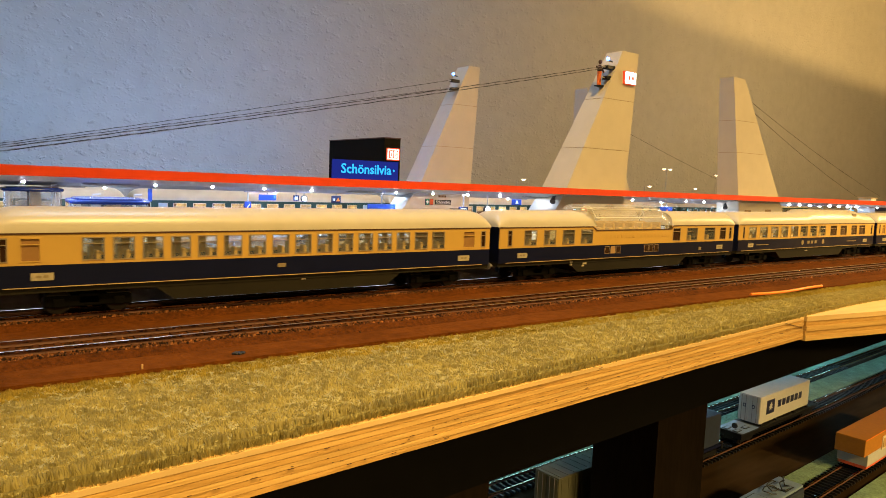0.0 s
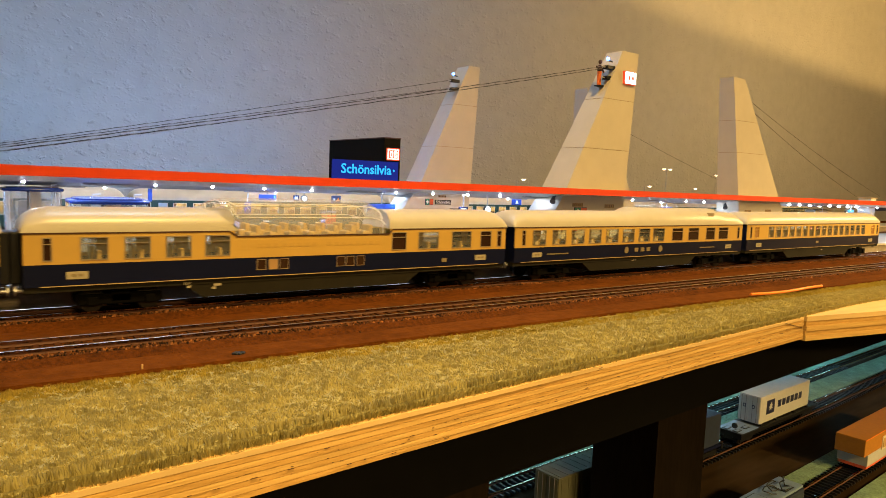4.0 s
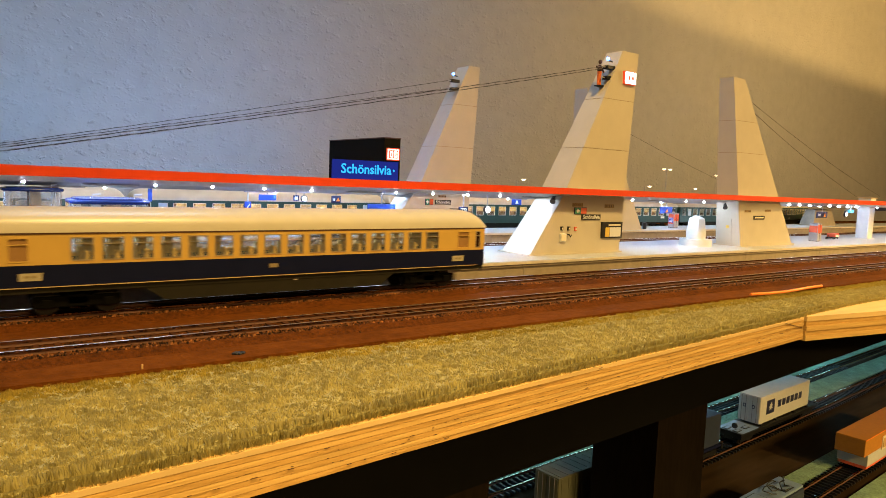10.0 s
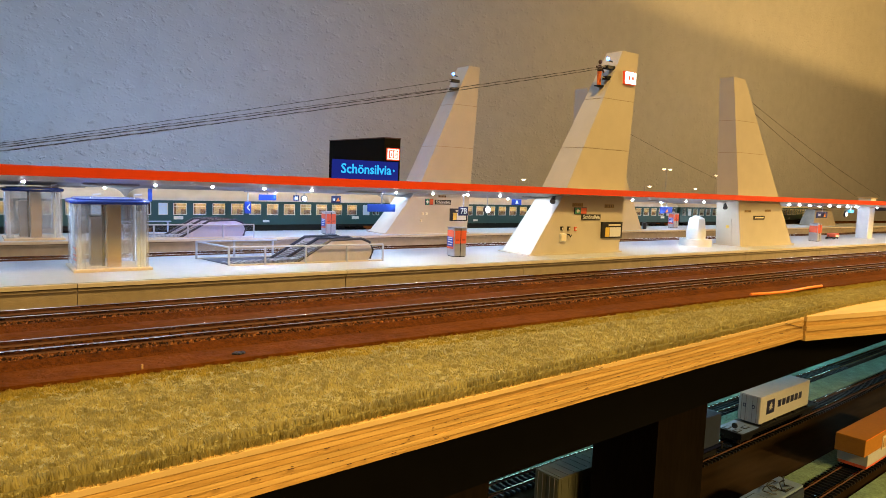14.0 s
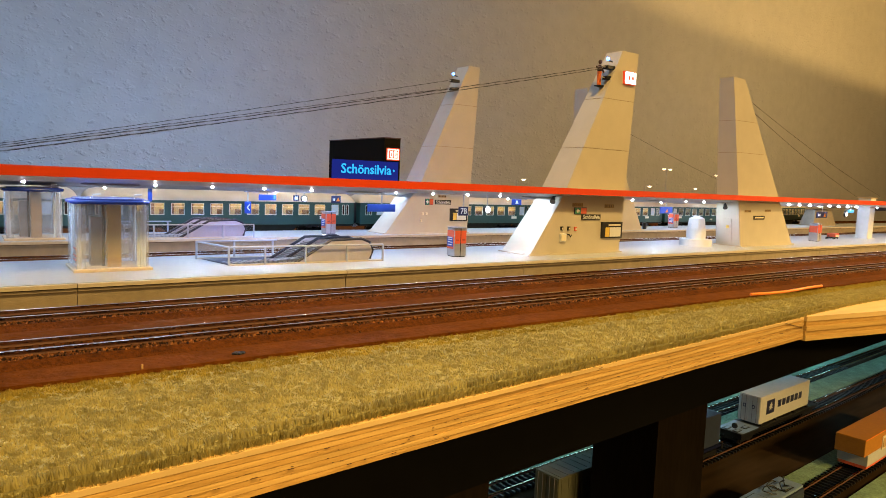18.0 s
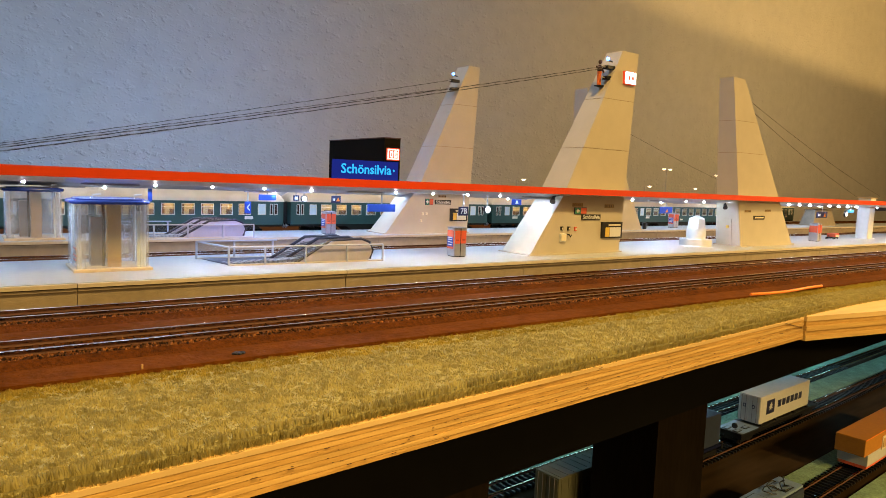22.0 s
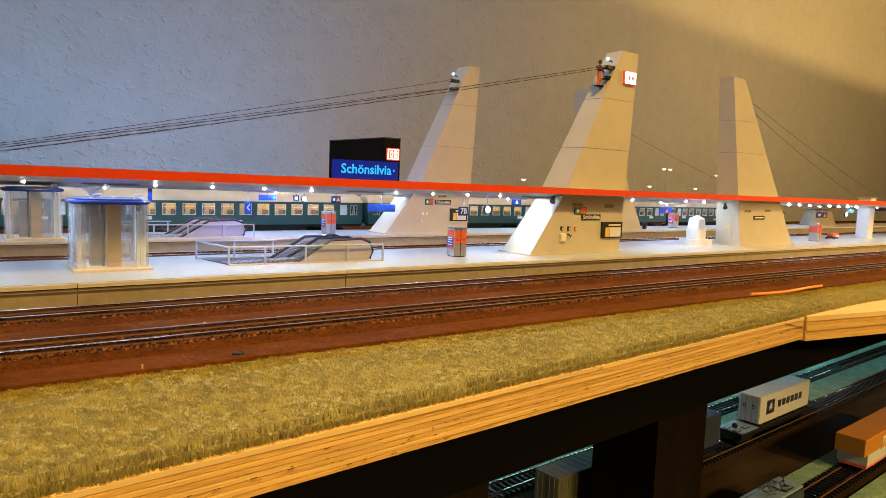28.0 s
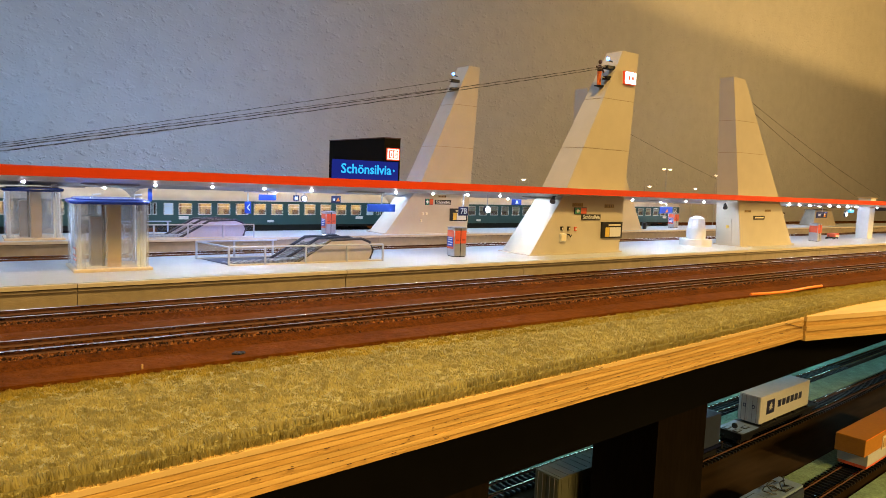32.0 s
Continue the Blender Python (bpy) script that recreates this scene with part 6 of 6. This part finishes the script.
def container(x0, x1, y0, y1, z0, z1, material, label, text=False, ribs=0):
    t = thing("freight_container", label, "container", LOW, "freight containers")
    box_part("shell", (x0, y0, z0, x1, y1, z1), material, t, "", 0.0005)
    for k in range(ribs):
        x = x0 + (x1 - x0) * (k + 0.5) / ribs
        box_part("rib", (x - 0.0009, y0 - 0.0004, z0 + 0.0012, x + 0.0009, y0 - 0.0001, z1 - 0.0012), material, t)
        box_part("roof_rib", (x - 0.0009, y0 + 0.001, z1, x + 0.0009, y1 - 0.001, z1 + 0.0003), material, t)
    w = y1 - y0
    for k in (0, 1):
        d = box_part("end_door", (x0 - 0.0005, y0 + 0.0008 + k * w / 2, z0 + 0.001, x0 - 0.0001, y0 + w / 2 - 0.0006 + k * w / 2, z1 - 0.001), material, t)
        for j in (0.3, 0.7):
            yy = y0 + k * w / 2 + j * w / 2
            part("lock_rod", Geo().cyl(x0 - 0.0008, yy, z0 + 0.001, z1 - 0.001, 0.0003, 6), M_LIFTGREY, d)
        if text:
            box_part("door_mark", (x0 - 0.0012, y0 + w * (0.24 + 0.40 * k), z0 + 0.0165, x0 - 0.0009, y0 + w * (0.36 + 0.40 * k), z0 + 0.0205), M_NAVY, d)
            box_part("mark_field", (x0 - 0.0014, y0 + w * (0.27 + 0.40 * k), z0 + 0.0174, x0 - 0.0012, y0 + w * (0.33 + 0.40 * k), z0 + 0.0196), M_CONT, d)
    if text:
        lx = x1 - x0
        s = part("emblem", Geo().rbox(x0 + lx * .12, y0 - 0.0004, z0 + 0.0085, x0 + lx * .27, y0 - 0.0001, z0 + 0.0245, 0.00012), M_NAVY, t, "dark square emblem")
        part("emblem_star", Geo().prism([(x0 + lx * .195 + (0.0050 if k % 2 else 0.0025) * math.cos(k * math.pi / 7), z0 + 0.0165 + (0.0050 if k % 2 else 0.0025) * math.sin(k * math.pi / 7)) for k in range(14)], "y", y0 - 0.0006, y0 - 0.0004), M_CONT, s)
        for k in range(6):
            xx = x0 + lx * (.34 + .085 * k)
            box_part("letter_bar", (xx, y0 - 0.0004, z0 + 0.0125, xx + lx * .062, y0 - 0.0001, z0 + 0.0205), M_NAVY, t, "dark lettering shown as a bar")
    return t


# shade under the container is put in as a black deck; open end stays pale
w_ = wagon(-0.045, 0.150, 0.0118, "container wagon with a pale bare deck end on the storage track", M_BLK)
box_part("end_deck", (-0.0448, -0.0024, 0.0135, -0.0030, 0.0260, 0.0137), M_DECK, w_, "pale blue-grey open end of the deck")
for x, y in ((-0.040, 0.0035), (-0.040, 0.0150), (-0.022, 0.0035)):
    box_part("deck_frame", (x, y, 0.0135, x + 0.0105, y + 0.0060, 0.0141), M_BLK, w_, "black lashing frame")
    box_part("deck_plate", (x + 0.0014, y + 0.0012, 0.0141, x + 0.0091, y + 0.0048, 0.0144), M_DECK, w_)
part("brake_wheel", Geo().tube([(-0.030, 0.0125, 0.0165), (-0.0285, 0.0125, 0.0165)], 0.0032, 14), M_BLK, w_, "black brake wheel")
part("brake_stand", Geo().cyl(-0.0292, 0.0125, 0.0135, 0.0165, 0.0008, 8), M_BLK, w_)
for y in (-0.0030, 0.0266):
    part("side_sill", Geo().box(-0.045, y - 0.0006, 0.0090, 0.150, y + 0.0006, 0.0128), M_BLK, w_, "black side sill")
for x in (0.004, 0.040, 0.086, 0.122):
    box_part("twist_lock", (x - 0.002, -0.0020, 0.0135, x + 0.002, 0.0010, 0.0154), M_BLK, w_)
container(0.000, 0.127, -0.0006, 0.0242, 0.0155, 0.0465, M_CONT, "light grey freight container with dark markings", True, 0)
wagon(-0.185, -0.083, 0.0118, "dark short wagon beside the timber post", M_NAVYCOACH)
container(-0.183, -0.086, -0.0006, 0.0242, 0.0137, 0.0460, M_DARKBOX, "dark blue-black freight container", False, 0)
wagon(-0.390, -0.190, 0.0035, "dark container wagon on the storage track", M_BLK)
container(-0.349, -0.215, -0.0090, 0.0155, 0.0135, 0.0465, M_CONTG, "olive-grey ribbed freight container", False, 16)
t = thing("service_car", "low dark service car with a pale blue-grey roof", "wagon", LOW, "storage yard wagons")
box_part("body", (-0.330, -0.1060, 0.0070, -0.134, -0.0815, 0.0195), M_DARKBOX, t, "dark rounded body", 0.0035)
box_part("roof", (-0.328, -0.1045, 0.0195, -0.1360, -0.0830, 0.0218), M_DECK, t, "pale blue-grey roof plate", 0.0008)
for x in (-0.165, -0.205):
    box_part("roof_frame", (x, -0.1020, 0.0218, x + 0.016, -0.0865, 0.0222), M_BLK, t)
    box_part("roof_hatch", (x + 0.0012, -0.1008, 0.0222, x + 0.0148, -0.0877, 0.0226), M_DECK, t)
for x in (-0.300, -0.170):
    b = box_part("bogie", (x - 0.014, -0.1065, 0.0030, x + 0.014, -0.0835, 0.0070), M_BLK, t)
    for dx in (-0.010, 0.010):
        part("wheelset", Geo().tube([(x + dx, -0.1045, 0.0052), (x + dx, -0.1025, 0.0052)], 0.0055, 14).tube([(x + dx, -0.0875, 0.0052), (x + dx, -0.0855, 0.0052)], 0.0055, 14), M_WHEEL, b)
for k in range(4):
    a, c = -0.176 + 0.009 * k, -0.095 + 0.003 * math.sin(2.1 * k)
    g = Geo().tube([(a + 0.010 * math.cos(q) * (1 - 0.02 * k), c + 0.006 * math.sin(q + 0.4 * k), 0.0232 + 0.0022 * abs(math.sin(1.5 * q + k))) for q in [0.55 * i for i in range(9)]], 0.0005, 6)
    solid("loose_wire", g, M_BLK, "dark loose wire coiled on the service car", "wire", "loose wires", m=LOW)
t = thing("box_wagon", "orange box wagon with a white lower body", "wagon", LOW @ pose(0.022, 0, 0), "storage yard wagons")
box_part("lower_body", (-0.024, -0.1105, 0.0065, 0.170, -0.0825, 0.0185), M_CONT, t, "white lower body", 0.0005)
box_part("solebar", (-0.024, -0.1095, 0.0035, 0.170, -0.0835, 0.0065), M_VENDRED, t, "red solebar")
box_part("upper_body", (-0.034, -0.1103, 0.0185, 0.170, -0.0828, 0.0360), M_CORAL, t, "orange upper body", 0.0006)
box_part("side_plate", (0.012, -0.1112, 0.0165, 0.024, -0.1104, 0.0300), M_BASE, t, "pale framed side plate")
box_part("plate_panel", (0.0138, -0.1116, 0.0185, 0.0222, -0.1112, 0.0280), M_BROWNPILLAR, t)
part("roof_edge", Geo().box(-0.034, -0.1108, 0.0352, 0.170, -0.1104, 0.0362), M_ORANGE, t)
for x in (0.0, 0.14):
    b = box_part("bogie", (x - 0.014, -0.1065, 0.0030, x + 0.014, -0.0835, 0.0090), M_BLK, t)
    for dx in (-0.010, 0.010):
        part("wheelset", Geo().tube([(x + dx, -0.1045, 0.0052), (x + dx, -0.1025, 0.0052)], 0.0055, 14).tube([(x + dx, -0.0875, 0.0052), (x + dx, -0.0855, 0.0052)], 0.0055, 14), M_WHEEL, b)
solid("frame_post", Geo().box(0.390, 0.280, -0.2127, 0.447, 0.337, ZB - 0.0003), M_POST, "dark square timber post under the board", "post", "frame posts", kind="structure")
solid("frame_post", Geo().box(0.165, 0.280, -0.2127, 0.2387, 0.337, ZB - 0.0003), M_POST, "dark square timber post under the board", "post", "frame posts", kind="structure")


# ---- what moves ----
def motions():
    # joint between the third and the last coach of the express, along the near platform
    joint = ((0.0, 0.8480), (0.5, 0.8200), (1.0, 0.7915), (1.5, 0.7605), (2.0, 0.7272), (2.5, 0.6920), (3.0, 0.6560), (3.5, 0.6190), (5.5, 0.4545), (6.0, 0.4107),
             (6.5, 0.3643), (7.0, 0.3155), (7.5, 0.2669), (8.0, 0.2165), (8.5, 0.1655), (9.0, 0.1114), (9.5, 0.0555), (10.0, -0.0010), (10.5, -0.0580), (11.0, -0.1160),
             (11.5, -0.1750), (12.0, -0.2340), (13.0, -0.352), (14.0, -0.466), (16.0, -0.645), (18.0, -0.735), (19.0, -0.745), (32.0, -0.745))
    for ob, k in ((coach_a, -2.5), (coach_b, -1.5), (coach_c, -0.5), (coach_d, 0.5)):
        walk(ob, [(t, pose(x + k * PITCH, YT, 0)) for t, x in joint])
    # joint between the second and the third green coach
    green = ((0.0, 0.411), (14.0, 0.411), (14.5, 0.4095), (16.5, 0.395), (17.5, 0.3805), (18.5, 0.3610), (19.5, 0.3404), (20.5, 0.3191), (21.5, 0.2978), (22.5, 0.2745),
             (23.5, 0.2500), (24.5, 0.2230), (25.5, 0.1930), (27.0, 0.1400), (28.5, 0.0789), (29.5, 0.0330), (30.0, 0.0080), (30.5, -0.0277), (31.5, -0.1050), (32.0, -0.1470))
    for i, ob in enumerate(greens):
        walk(ob, [(t, pose(x + (i - 1.5) * PITCH, YG, 0)) for t, x in green])
    # the tail coach comes off the curve behind them: seconds, degrees of turn
    bend = ((0.0, 13.0), (14.0, 13.0), (16.5, 11.8), (18.5, 10.0), (20.5, 8.2), (22.5, 5.9), (24.5, 3.0), (27.0, 0.0), (32.0, 0.0))

    def turned(t):
        for (a, p), (b, q) in zip(bend, bend[1:]):
            if t <= b:
                return p + (q - p) * (t - a) / (b - a)
    walk(tail_coach, [(t, pose(x + 3 * PITCH + PITCH / 2 * math.cos(radians(turned(t))), YG + PITCH / 2 * math.sin(radians(turned(t))), 0, 0, 0, turned(t))) for t, x in green])


motions()
